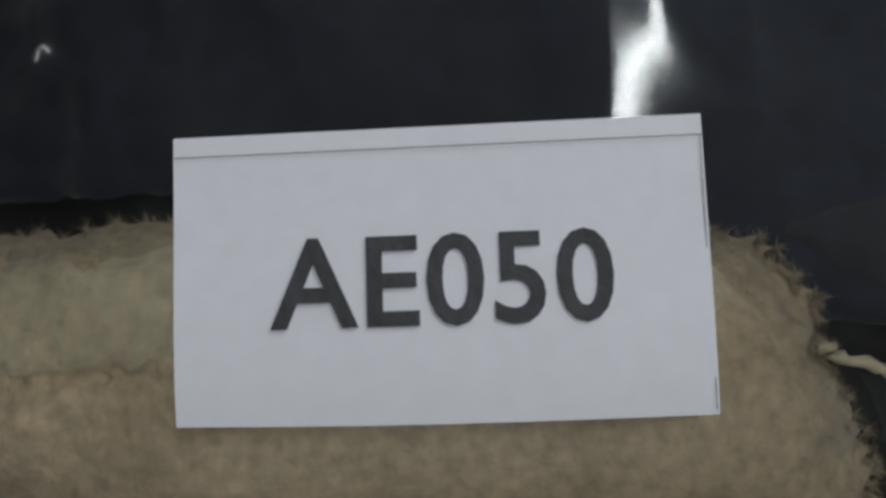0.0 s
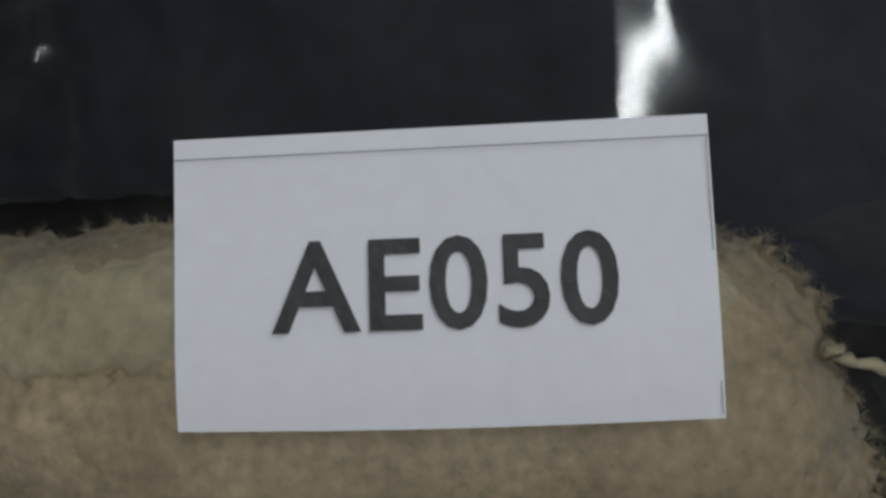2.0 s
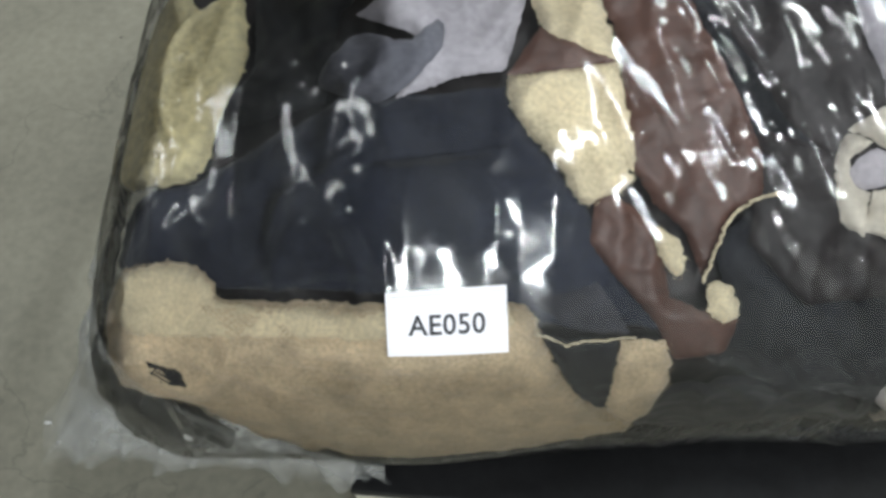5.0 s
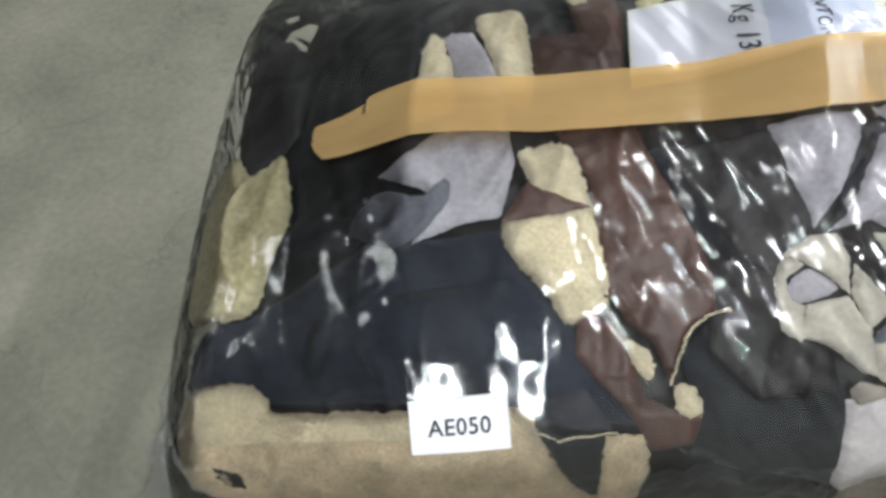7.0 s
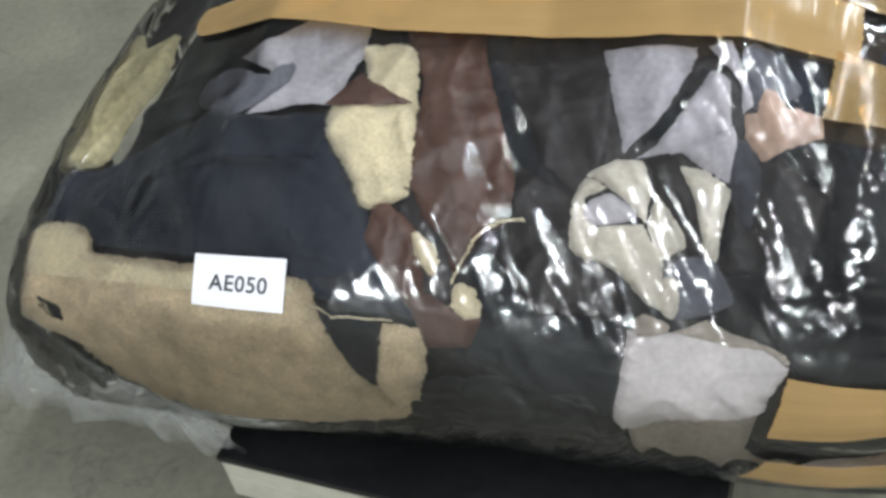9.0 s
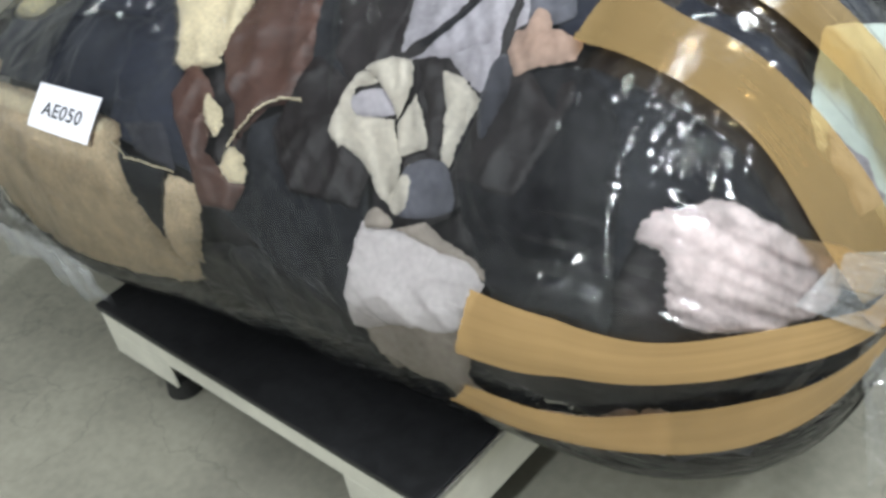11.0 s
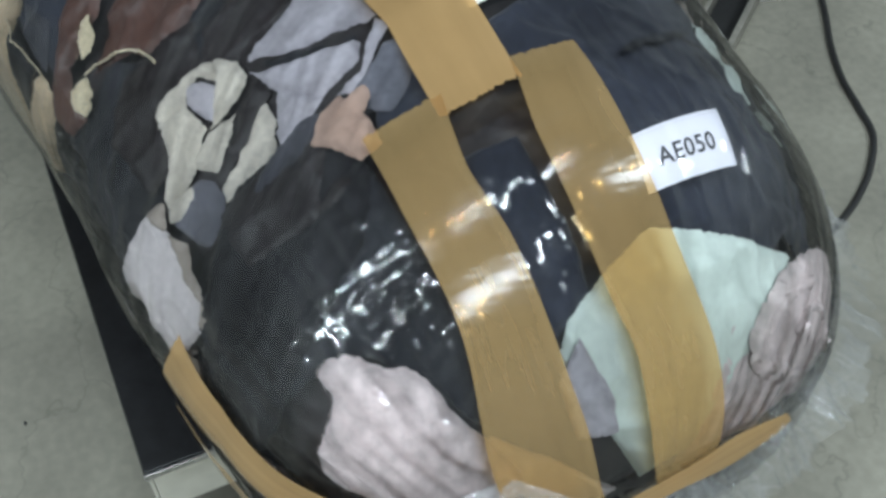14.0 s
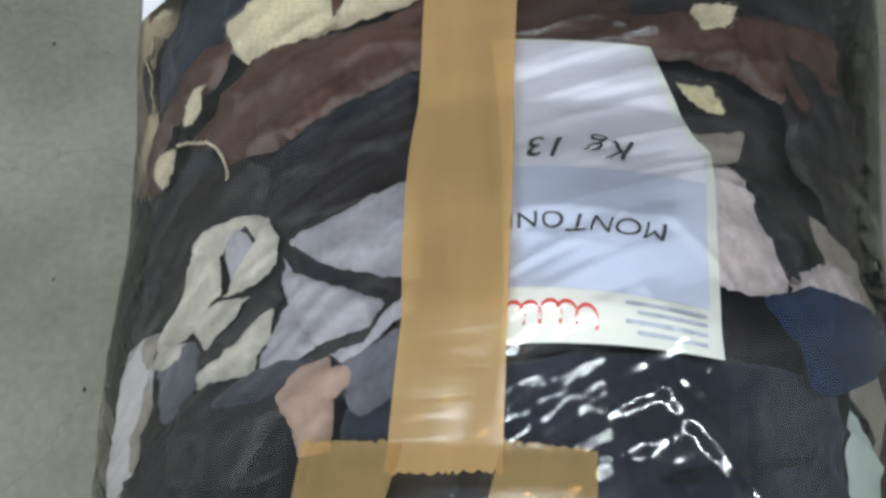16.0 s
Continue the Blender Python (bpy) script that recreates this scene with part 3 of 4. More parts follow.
offcut("shearling_offcut", "cream rolled upper edge of a sheepskin",
       [(-0.388, 37.6), (-0.371, 41.2), (-0.335, 41.8), (-0.313, 38), (-0.302, 33.6), (-0.228, 29.8), (-0.165, 28.8), (-0.127, 28), (-0.126, 24), (-0.189, 23), (-0.254, 24.6), (-0.314, 25.6), (-0.358, 26), (-0.38, 28.6)],
       WOOL, 6, 0.007, 0.001, 9000, True, 17, 0.0042)
pink_roll = offcut("shearling_offcut", "curled pale pink sheepskin roll at the neck",
       [(0.405, 142), (0.43, 131), (0.457, 126), (0.482, 133), (0.492, 153), (0.475, 168), (0.435, 170), (0.395, 158)],
       PINK_WOOL, 7, 0.010, 0.003, 1500, True, 18, 0.0035)
offcut("leather_offcut", "navy suede flap overlapping a narrow dark slit",
       [(-0.304, 60), (-0.235, 68), (-0.204, 66), (-0.129, 67), (-0.126, 57), (-0.15, 57), (-0.2, 56), (-0.254, 54), (-0.298, 51)],
       NAVY, 4, 0.003, 0.002, 0, False, 19, 0.0035)
offcut("leather_offcut", "grey suede fold with curled corner",
       [(-0.116, 28), (-0.093, 30), (-0.073, 32), (-0.062, 26), (-0.052, 20), (-0.082, 21)],
       DARK_SLATE, 4, 0.003, 0.003, 0, False, 20, 0.0035)
offcut("leather_offcut", "black suede scrap beside a tan woolly strip",
       [(-0.105, 22), (-0.06, 20), (-0.061, 0), (-0.074, 0), (-0.09, 9)],
       BLACK, 6, 0.003, 0.001, 0, False, 21, 0.0035)
offcut("shearling_offcut", "tan woolly strip with a cut edge",
       [(-0.058, 19), (-0.028, 19), (-0.025, 7), (-0.036, -4), (-0.052, -5), (-0.066, 0)],
       SUEDE_WOOL, 6, 0.004, 0.002, 900, False, 22, 0.0035)
offcut("leather_offcut", "dark plum leather with deep creases",
       [(0.044, 55), (-0.011, 78), (0.081, 76), (0.091, 73), (0.094, 57), (0.078, 47)],
       PLUM, 1, 0.005, 0.005, 0, False, 23, 0.0035)
offcut("leather_offcut", "dark plum hide beneath tangled strips",
       [(0.07, 44), (0.082, 66), (0.15, 74), (0.205, 72), (0.206, 50), (0.19, 30), (0.145, 29), (0.105, 36)],
       PLUM, 0, 0.004, 0.003, 0, True, 24, 0.0035)
offcut("leather_offcut", "grey lilac suede wing of a tangled bundle",
       [(0.103, 56.5), (0.096, 62), (0.086, 68), (0.076, 76), (0.146, 76), (0.146, 70), (0.125, 61.5)],
       LILAC, 3, 0.007, 0.003, 0, False, 25, 0.0035)
# the shaded gap between two lilac lobes, drawn as a black piece
offcut("leather_offcut", "narrow black strip standing in for a shaded gap in lilac suede",
       [(0.106, 57), (0.114, 58.5), (0.145, 68), (0.152, 71.5), (0.157, 70.5), (0.139, 62), (0.121, 56.5)],
       BLACK, 2, 0.004, 0.003, 0, False, 37, 0.0035)
offcut("leather_offcut", "folded lilac suede below the black gap strip",
       [(0.112, 55.5), (0.127, 57.5), (0.139, 62), (0.159, 71), (0.173, 69), (0.178, 61), (0.144, 56.5)],
       LILAC, 4, 0.008, 0.003, 0, False, 26, 0.0035)
offcut("leather_offcut", "lilac suede strip running under the tape",
       [(0.182, 68), (0.154, 75), (0.17, 76), (0.176, 73), (0.193, 66), (0.185, 63)],
       LILAC, 5, 0.007, 0.003, 0, False, 38, 0.0035)
offcut("leather_offcut", "lilac suede flap pointing down the bundle",
       [(0.142, 57), (0.18, 61), (0.186, 57), (0.181, 52), (0.163, 54)],
       LILAC, 4, 0.007, 0.003, 0, False, 27, 0.0035)
offcut("leather_offcut", "pale cream suede strip with a lilac face",
       [(0.144, 54.5), (0.163, 54), (0.184, 51), (0.179, 39), (0.17, 40), (0.161, 48)],
       CREAM_HIDE, 4, 0.008, 0.003, 0, False, 28, 0.0035)
offcut("leather_offcut", "narrow dark brown strip across the bundle",
       [(0.12, 55.5), (0.142, 56), (0.158, 50), (0.171, 40), (0.16, 40), (0.146, 48)],
       PLUM, 5, 0.004, 0.003, 0, False, 33, 0.0035)
offcut("leather_offcut", "looped cream hide strip",
       [(0.078, 53), (0.1, 55.5), (0.119, 55), (0.127, 51), (0.126, 45), (0.113, 48), (0.096, 51)],
       CREAM_HIDE, 6, 0.009, 0.003, 0, False, 30, 0.0035)
offcut("leather_offcut", "cream hide curl round a dark hollow",
       [(0.074, 40), (0.07, 48), (0.077, 53), (0.096, 51), (0.079, 49), (0.084, 45), (0.094, 44), (0.089, 38)],
       CREAM_HIDE, 5, 0.008, 0.003, 0, False, 29, 0.0035)
offcut("leather_offcut", "grey suede in the hollow of a curl",
       [(0.080, 47.5), (0.098, 50), (0.119, 46), (0.090, 44.5)],
       LILAC, 4, 0.004, 0.003, 0, True, 35, 0.0035)
offcut("leather_offcut", "thick cream hide strip hanging from the bundle",
       [(0.088, 39), (0.094, 44.5), (0.125, 45), (0.141, 39), (0.147, 30), (0.134, 31), (0.11, 36.5)],
       CREAM_HIDE, 6, 0.010, 0.003, 0, False, 31, 0.0035)
offcut("leather_offcut", "small cream hide curl with an orange stain",
       [(0.127, 45), (0.131, 50), (0.154, 44), (0.157, 41.5), (0.139, 39)],
       CREAM_HIDE, 5, 0.008, 0.003, 0, False, 32, 0.0035)
offcut("leather_offcut", "crumpled slate suede tail",
       [(0.144, 32), (0.146, 38), (0.172, 40), (0.187, 36), (0.193, 31.5), (0.164, 28.5), (0.152, 28.5)],
       SLATE, 3, 0.006, 0.003, 0, True, 34, 0.0035)
offcut("leather_offcut", "cream edge rolled over slate suede",
       [(0.143, 31), (0.146, 38), (0.157, 36), (0.158, 33), (0.154, 29)],
       CREAM_HIDE, 5, 0.006, 0.003, 0, True, 39, 0.0035)
offcut("leather_offcut", "dark grey suede lobe beside the bundle",
       [(0.18, 58), (0.194, 59), (0.206, 53), (0.2, 45), (0.188, 47), (0.183, 51)],
       DARK_SLATE, 4, 0.007, 0.003, 0, True, 79, 0.0035)
offcut("leather_offcut", "slate suede tab beside the tape",
       [(0.192, 65), (0.18, 74), (0.201, 76), (0.224, 70), (0.208, 66)],
       SLATE, 4, 0.006, 0.003, 0, True, 40, 0.0035)
offcut("leather_offcut", "dark navy suede beneath the tape",
       [(0.2, 68), (0.196, 78), (0.245, 78), (0.246, 67), (0.226, 66)],
       NAVY, 2, 0.004, 0.003, 0, False, 80, 0.0035)
offcut("leather_offcut", "pinkish tan suede tab",
       [(0.189, 59.5), (0.186, 63.5), (0.202, 64.5), (0.22, 66), (0.24, 66), (0.243, 62), (0.223, 59.5), (0.203, 56)],
       PINK_TAN, 6, 0.006, 0.003, 0, False, 36, 0.0035)
offcut("leather_offcut", "pinkish tan suede strip folded on a tab",
       [(0.198, 60), (0.196, 66), (0.206, 68), (0.216, 64)],
       PINK_TAN, 7, 0.006, 0.003, 0, True, 41, 0.0035)
offcut("leather_offcut", "dark plum leather with long creases",
       [(0.020, 37), (0.026, 55), (0.082, 49), (0.115, 39), (0.115, 27), (0.055, 26)],
       PLUM, 3, 0.005, 0.003, 0, False, 42, 0.0035)
offcut("leather_offcut", "dark plum leather strip beside black wool",
       [(0.182, 37), (0.183, 55), (0.213, 58), (0.253, 52), (0.243, 36)],
       PLUM, 4, 0.005, 0.003, 0, False, 43, 0.0035)
# no lining: a black strip laid on top as the slit's shade
offcut("leather_offcut", "thin black strip standing in for the shade inside a slit",
       [(-0.212, 56), (-0.182, 56), (-0.138, 56), (-0.136, 56), (-0.166, 55), (-0.195, 55)],
       BLACK, 8, 0.001, 0.000, 0, False, 44, 0.0035)
# second slit, its dark gap likewise laid on as a black strip
offcut("leather_offcut", "thin black strip standing in for the shade inside a slit",
       [(0.256, 113.5), (0.246, 123), (0.226, 137), (0.222, 137), (0.241, 123), (0.252, 113.5)],
       BLACK, 7, 0.002, 0.000, 0, False, 45, 0.0035)
offcut("leather_offcut", "small curled greige suede end",
       [(0.125, 27), (0.133, 29), (0.150, 28), (0.149, 26), (0.131, 25)],
       BEIGE, 5, 0.006, 0.001, 0, True, 46, 0.0035)
offcut("shearling_offcut", "pale pink wool sheet folded at the neck's far side",
       [(0.445, 118), (0.412, 145), (0.405, 185), (0.470, 190), (0.540, 150), (0.545, 118)],
       PINK_WOOL, 2, 0.006, 0.003, 1200, True, 47, 0.0035)
offcut("leather_offcut", "navy suede piece below the tape bands",
       [(0.375, -12), (0.450, -9), (0.500, -14), (0.500, -40), (0.430, -48), (0.365, -34)],
       NAVY, 2, 0.005, 0.003, 0, False, 48, 0.0035)
offcut("leather_offcut", "off-white suede between the tape bands and neck",
       [(0.440, 52), (0.480, 45), (0.530, 40), (0.545, 70), (0.480, 60)],
       WHITE_SUEDE, 1, 0.005, 0.003, 0, False, 49, 0.0035)
offcut("leather_offcut", "navy suede flank on the bag's far side",
       [(0.245, 130), (0.300, 134), (0.380, 142), (0.400, 160), (0.360, 182), (0.260, 184)],
       NAVY, 0, 0.005, 0.003, 0, False, 50, 0.0035)
offcut("leather_offcut", "pale mint leather hanging on the far side",
       [(0.185, 158), (0.25, 158), (0.256, 182), (0.2, 186)],
       MINT, 1, 0.005, 0.003, 0, False, 51, 0.0035)
offcut("leather_offcut", "dark brown leather on the far flank",
       [(-0.060, 128), (0.020, 136), (0.060, 150), (0.050, 184), (-0.080, 184)],
       PLUM, 0, 0.005, 0.003, 0, False, 52, 0.0035)
offcut("leather_offcut", "greige suede on the far flank",
       [(0.060, 140), (0.120, 148), (0.170, 150), (0.175, 182), (0.065, 182)],
       BEIGE, 2, 0.005, 0.003, 0, False, 53, 0.0035)
offcut("leather_offcut", "black suede along the bag's lower front",
       [(-0.080, -4), (0.040, 4), (0.120, -10), (0.130, -40), (-0.060, -42)],
       BLACK, 0, 0.005, 0.003, 0, False, 54, 0.0035)
offcut("leather_offcut", "greige suede sheet sagging at the bag's underside",
       [(0.126, -8), (0.227, 4), (0.214, -12), (0.257, -27), (0.192, -30), (0.130, -30)],
       BEIGE, 1, 0.004, 0.003, 0, False, 55, 0.0035)
offcut("leather_offcut", "off-white suede panel with notched lower edge",
       [(0.122, 25), (0.178, 25), (0.218, 22), (0.238, 18), (0.225, 6), (0.201, -2), (0.129, -8), (0.115, -6)],
       WHITE_SUEDE, 3, 0.005, 0.002, 0, False, 56, 0.0035)
offcut("leather_offcut", "small off-white suede tab folded up",
       [(0.186, 7), (0.210, 9), (0.225, 6), (0.218, -1), (0.183, -3)],
       WHITE_SUEDE, 5, 0.003, 0.001, 0, True, 57, 0.0035)
offcut("leather_offcut", "greige suede strip with a pale cut edge",
       [(0.154, 26), (0.177, 29), (0.241, 20), (0.238, 18), (0.216, 22)],
       BEIGE, 4, 0.004, 0.001, 0, False, 58, 0.0035)
offcut("shearling_offcut", "large black sheepskin piece with soft ridges",
       [(0.175, 43), (0.196, 54.5), (0.24, 62), (0.282, 57), (0.315, 40.5), (0.331, 8), (0.262, 5), (0.231, 21)],
       BLACK_FUR, 2, 0.006, 0.004, 5000, True, 59, 0.0035)
offcut("leather_offcut", "narrow dark grey-brown ridge of hide",
       [(0.236, 56), (0.252, 58), (0.273, 41), (0.293, 30), (0.268, 39)],
       PLUM, 3, 0.003, 0.003, 0, True, 60, 0.0035)
offcut("leather_offcut", "black leather stretched near the taped neck",
       [(0.244, 62.4), (0.308, 63), (0.375, 62), (0.4445, 53), (0.391, 50), (0.351, 43.5), (0.336, 35), (0.325, 15), (0.315, 40.5), (0.289, 55)],
       BLACK, 0, 0.004, 0.004, 0, False, 61, 0.0035)
offcut("shearling_offcut", "fluffy pale pink sheepskin at the taped neck",
       [(0.336, 35), (0.3405, 41.4), (0.356, 44), (0.3775, 50), (0.415, 51), (0.452, 52), (0.479, 50), (0.486, 34), (0.423, 20), (0.374, 20), (0.359, 33)],
       PINK_WOOL, 4, 0.008, 0.004, 5000, True, 62, 0.0042)
offcut("leather_offcut", "small off-white suede scrap",
       [(0.256, -20), (0.318, -13), (0.286, -31), (0.270, -32)],
       WHITE_SUEDE, 2, 0.003, 0.001, 0, False, 63, 0.0035)
offcut("shearling_offcut", "pale pink wool scrap under the tape",
       [(0.273, -33), (0.327, -12), (0.376, -11), (0.362, -33), (0.308, -34)],
       PINK_WOOL, 1, 0.004, 0.002, 700, True, 64, 0.0035)
offcut("leather_offcut", "large navy suede piece under a printed label",
       [(0.204, 89), (0.185, 121), (0.176, 146), (0.24, 150), (0.3, 150), (0.3675, 152), (0.407, 137), (0.39, 119), (0.372, 102), (0.296, 101), (0.248, 104), (0.247, 90)],
       NAVY, 1, 0.004, 0.003, 0, False, 65, 0.0035)
offcut("leather_offcut", "navy suede showing between two tape strips",
       [(0.277, 75), (0.282, 87), (0.354, 87), (0.394, 86), (0.411, 75), (0.347, 75)],
       NAVY, 1, 0.004, 0.003, 0, False, 66, 0.0035)
offcut("leather_offcut", "pale mint green leather sheet at the neck",
       [(0.401, 80), (0.372, 102), (0.392, 124), (0.402, 141), (0.440, 140), (0.475, 124), (0.530, 112), (0.540, 86), (0.460, 76), (0.420, 75)],
       MINT, 3, 0.004, 0.002, 0, False, 67, 0.0035)
offcut("leather_offcut", "pale lilac suede corner between tape strips",
       [(0.4325, 72), (0.415, 80), (0.462, 83), (0.486, 81), (0.474, 70)],
       LILAC, 5, 0.003, 0.002, 0, False, 68, 0.0035)
offcut("leather_offcut", "dark reddish brown leather running to the far side",
       [(-0.051, 92), (-0.066, 107), (-0.109, 148), (-0.06, 150), (-0.011, 136), (-0.03, 123), (-0.025, 108), (-0.028, 92)],
       BROWN, 1, 0.004, 0.003, 0, False, 69, 0.0035)
offcut("shearling_offcut", "small yellowed wool scrap",
       [(-0.008, 113), (-0.013, 119), (0.015, 121), (0.009, 117)],
       YELLOW_WOOL, 3, 0.003, 0.001, 300, False, 70, 0.0035)
offcut("leather_offcut", "small greige suede scrap beside the note",
       [(0.03, 116), (0.023, 125), (0.045, 125), (0.059, 120)],
       BEIGE, 3, 0.003, 0.001, 0, False, 71, 0.0035)
offcut("shearling_offcut", "pinkish beige sheepskin offcut beside the note",
       [(0.069, 119), (0.06, 125), (0.122, 133), (0.135, 134), (0.14, 131), (0.141, 121)],
       PINK_WOOL, 3, 0.005, 0.002, 900, True, 72, 0.0035)
offcut("leather_offcut", "narrow black leather strip",
       [(0.062, 124), (0.056, 127), (0.1, 136), (0.129, 135.5), (0.118, 133)],
       BLACK, 4, 0.003, 0.001, 0, False, 73, 0.0035)
offcut("shearling_offcut", "small off-white wool scrap",
       [(0.117, 136), (0.089, 146), (0.106, 153), (0.127, 147), (0.133, 136)],
       PINK_WOOL, 3, 0.004, 0.001, 400, True, 74, 0.0035)
offcut("leather_offcut", "pale mint leather edge at the far side",
       [(0.196, 148), (0.178, 150), (0.19, 160), (0.25, 162), (0.262, 150)],
       MINT, 2, 0.004, 0.002, 0, False, 75, 0.0035)
offcut("leather_offcut", "deep blue velvety suede bulging at the far side",
       [(0.136, 133), (0.124, 139), (0.11, 158), (0.141, 157), (0.192, 138), (0.17, 133), (0.151, 128)],
       BLUE, 7, 0.007, 0.003, 0, True, 76, 0.0035)
offcut("shearling_offcut", "cream wool end above brown leather",
       [(-0.063, 53), (-0.077, 57), (-0.077, 66), (-0.073, 69), (-0.061, 67), (-0.050, 52)],
       WOOL, 4, 0.004, 0.001, 400, True, 77, 0.0035)
offcut("shearling_offcut", "cream wool tuft on the far side",
       [(-0.070, 112), (-0.080, 119), (-0.058, 119), (-0.052, 115)],
       WOOL, 3, 0.005, 0.001, 500, True, 78, 0.0035)
for seed, ring in ((81, [(-0.357, 20), (-0.337, 17), (-0.332, 11), (-0.355, 13)]), (82, [(-0.350, 4), (-0.314, -4), (-0.326, -11), (-0.346, -3)])):
    offcut("leather_offcut", "small black suede scrap under the sheepskin's corner", ring, BLACK, 8, 0.003, 0.001, 0, False, seed)
fringe([(0.420, 146), (0.436, 134), (0.462, 131), (0.480, 140), (0.482, 156), (0.462, 163), (0.440, 158), (0.437, 147), (0.455, 142)], PINK_WOOL, pink_roll, 6, 5, 0.0055)
fringe([(-0.111, 23), (-0.096, 21), (-0.082, 20.5), (-0.050, 20.5)], WOOL, beige_fleece, 5, 4, 0.0011)
fringe([(0.038, 45), (0.022, 44.5), (0.008, 42), (-0.002, 37), (-0.009, 31)], WOOL, brown_hide, 3, 2, 0.0014)


# ---- tape, labels and the note: strips that follow the bag ----


def lofted(name, side_a, side_b, out, mat, parent=None, n=60, m=36, jag=0.0, wave=0.0, seed=0):
    """A strip between two edge lines given in u, v."""
    def even(points):
        c = spline(points, 20)
        x = np.concatenate([[0], np.cumsum(np.linalg.norm(np.diff(c * [1, DEG], axis=0), axis=1))])
        t = np.linspace(0, x[-1], n)
        return np.stack([np.interp(t, x, c[:, 0]), np.interp(t, x, c[:, 1])], -1)
    a, b = even(side_a), even(side_b)
    rng = np.random.default_rng(seed)
    uv = []
    for i in range(n):
        for j in range(m):
            f = j / (m - 1)
            p = a[i] * (1 - f) + b[i] * f
            if jag and i in (0, n - 1):
                p = p + np.array([rng.normal(0, jag), 0])
            uv.append(p)
    uv = np.array(uv)
    flat = bag_surface(uv[:, 0], uv[:, 1])
    h = out + (wave * noise3(flat, 30, seed) if wave else 0)
    faces = [(i * m + j, (i + 1) * m + j, (i + 1) * m + j + 1, i * m + j + 1) for i in range(n - 1) for j in range(m - 1)]
    verts = bag_surface(uv[:, 0], uv[:, 1], h)
    ob = mesh_object(name, verts, face_out(verts, faces), mat, parent)
    long, wide = np.linalg.norm(np.diff(verts[::m], axis=0), axis=1).sum(), np.linalg.norm(verts[m - 1] - verts[0])
    return lay_out(ob, [(long * i / (n - 1) + seed, wide * j / (m - 1) + seed) for i in range(n) for j in range(m)])


def face_out(verts, faces):
    """The faces turned so that they look away from the bag's middle."""
    v = np.asarray(verts)
    f = np.asarray(faces)
    n = np.cross(v[f[:, 1]] - v[f[:, 0]], v[f[:, 2]] - v[f[:, 0]]).sum(0)
    return faces if n @ (v.mean(0) - np.array([0.0, 0.025, 0.2])) > 0 else [q[::-1] for q in faces]


def thick_sheet(ob, thickness):
    mod = ob.modifiers.new("thickness", "SOLIDIFY")
    mod.thickness, mod.offset, mod.use_rim = thickness, -1, False
    return ob


def across(u, y):
    """The v at which the bag's top has that y, at u on the straight part."""
    a, n = np.interp(u, XS, HALF), np.interp(u, XS, BULGE)
    k = (0.025 - y) / a
    return float(np.degrees(np.arccos(np.sign(k) * abs(k) ** (n / 2))))


def lettering(text, size, corner_map, out, mat, parent, bold=0.0, shear=0.0, name="lettering", shaky=0.0):
    """Flat letters laid on the bag by a map from the sheet's own metres to u, v."""
    cu = bpy.data.curves.new(name, "FONT")
    cu.body, cu.size, cu.offset, cu.shear, cu.resolution_u = text, size, bold, shear, 4
    cu.space_character = 1.07
    cu.align_x, cu.align_y = "CENTER", "CENTER"
    tmp = new(name, cu)
    dg = bpy.context.evaluated_depsgraph_get()
    me = bpy.data.meshes.new_from_object(tmp.evaluated_get(dg))
    bpy.data.objects.remove(tmp)
    bm = bmesh.new()
    bm.from_mesh(me)
    bmesh.ops.triangulate(bm, faces=bm.faces[:])
    bmesh.ops.subdivide_edges(bm, edges=[e for e in bm.edges if e.calc_length() > size * 0.25], cuts=2)
    for v in bm.verts:
        jolt = noise.noise_vector(Vector((v.co.x * 70, v.co.y * 70, size * 50))) * shaky
        u, w = corner_map(v.co.x + jolt.x, v.co.y + jolt.y)
        v.co = Vector(bag_surface(u, w, out))
    return part(name, bm, mat, parent)


def quad_map(tl, tr, br, bl, width, height):
    """From metres about the sheet's middle to u, v inside its four corners."""
    tl, tr, br, bl = (np.array(c, float) for c in (tl, tr, br, bl))

    def where(x, y):
        f, g = x / width + 0.5, 0.5 - y / height
        return tuple((tl * (1 - f) + tr * f) * (1 - g) + (bl * (1 - f) + br * f) * g)
    return where


def bar(where, x0, x1, y0, y1, out, mat, parent, name):
    n = 8
    pts = [where(x0 + (x1 - x0) * i / n, y) for i in range(n + 1) for y in (y0, y1)]
    arr = np.array(pts)
    return mesh_object(name, bag_surface(arr[:, 0], arr[:, 1], out), [(2 * i, 2 * i + 1, 2 * i + 3, 2 * i + 2) for i in range(n)], mat, parent)


def paper_label(label, corners, out):
    tl, tr, br, bl = corners
    ob = lofted("paper_label", [tl, tr], [bl, br], out, PAPER, n=30, m=16, wave=0.0003, seed=4)
    thick_sheet(ob, 0.0002)
    where = quad_map(tl, tr, br, bl, 0.070, 0.0375)
    lettering("AE050", 0.0158, lambda x, y: where(x + 0.0001, y - 0.0016), out + 0.0005, INK, ob, bold=0.00026)
    bar(where, -0.035, 0.035, 0.01600, 0.01612, out + 0.0006, INK, ob, "cutting_line")
    bar(where, 0.03455, 0.03465, -0.018, 0.0160, out + 0.0006, INK, ob, "cutting_line")
    return tagged(ob, label, "label", "printed labels")



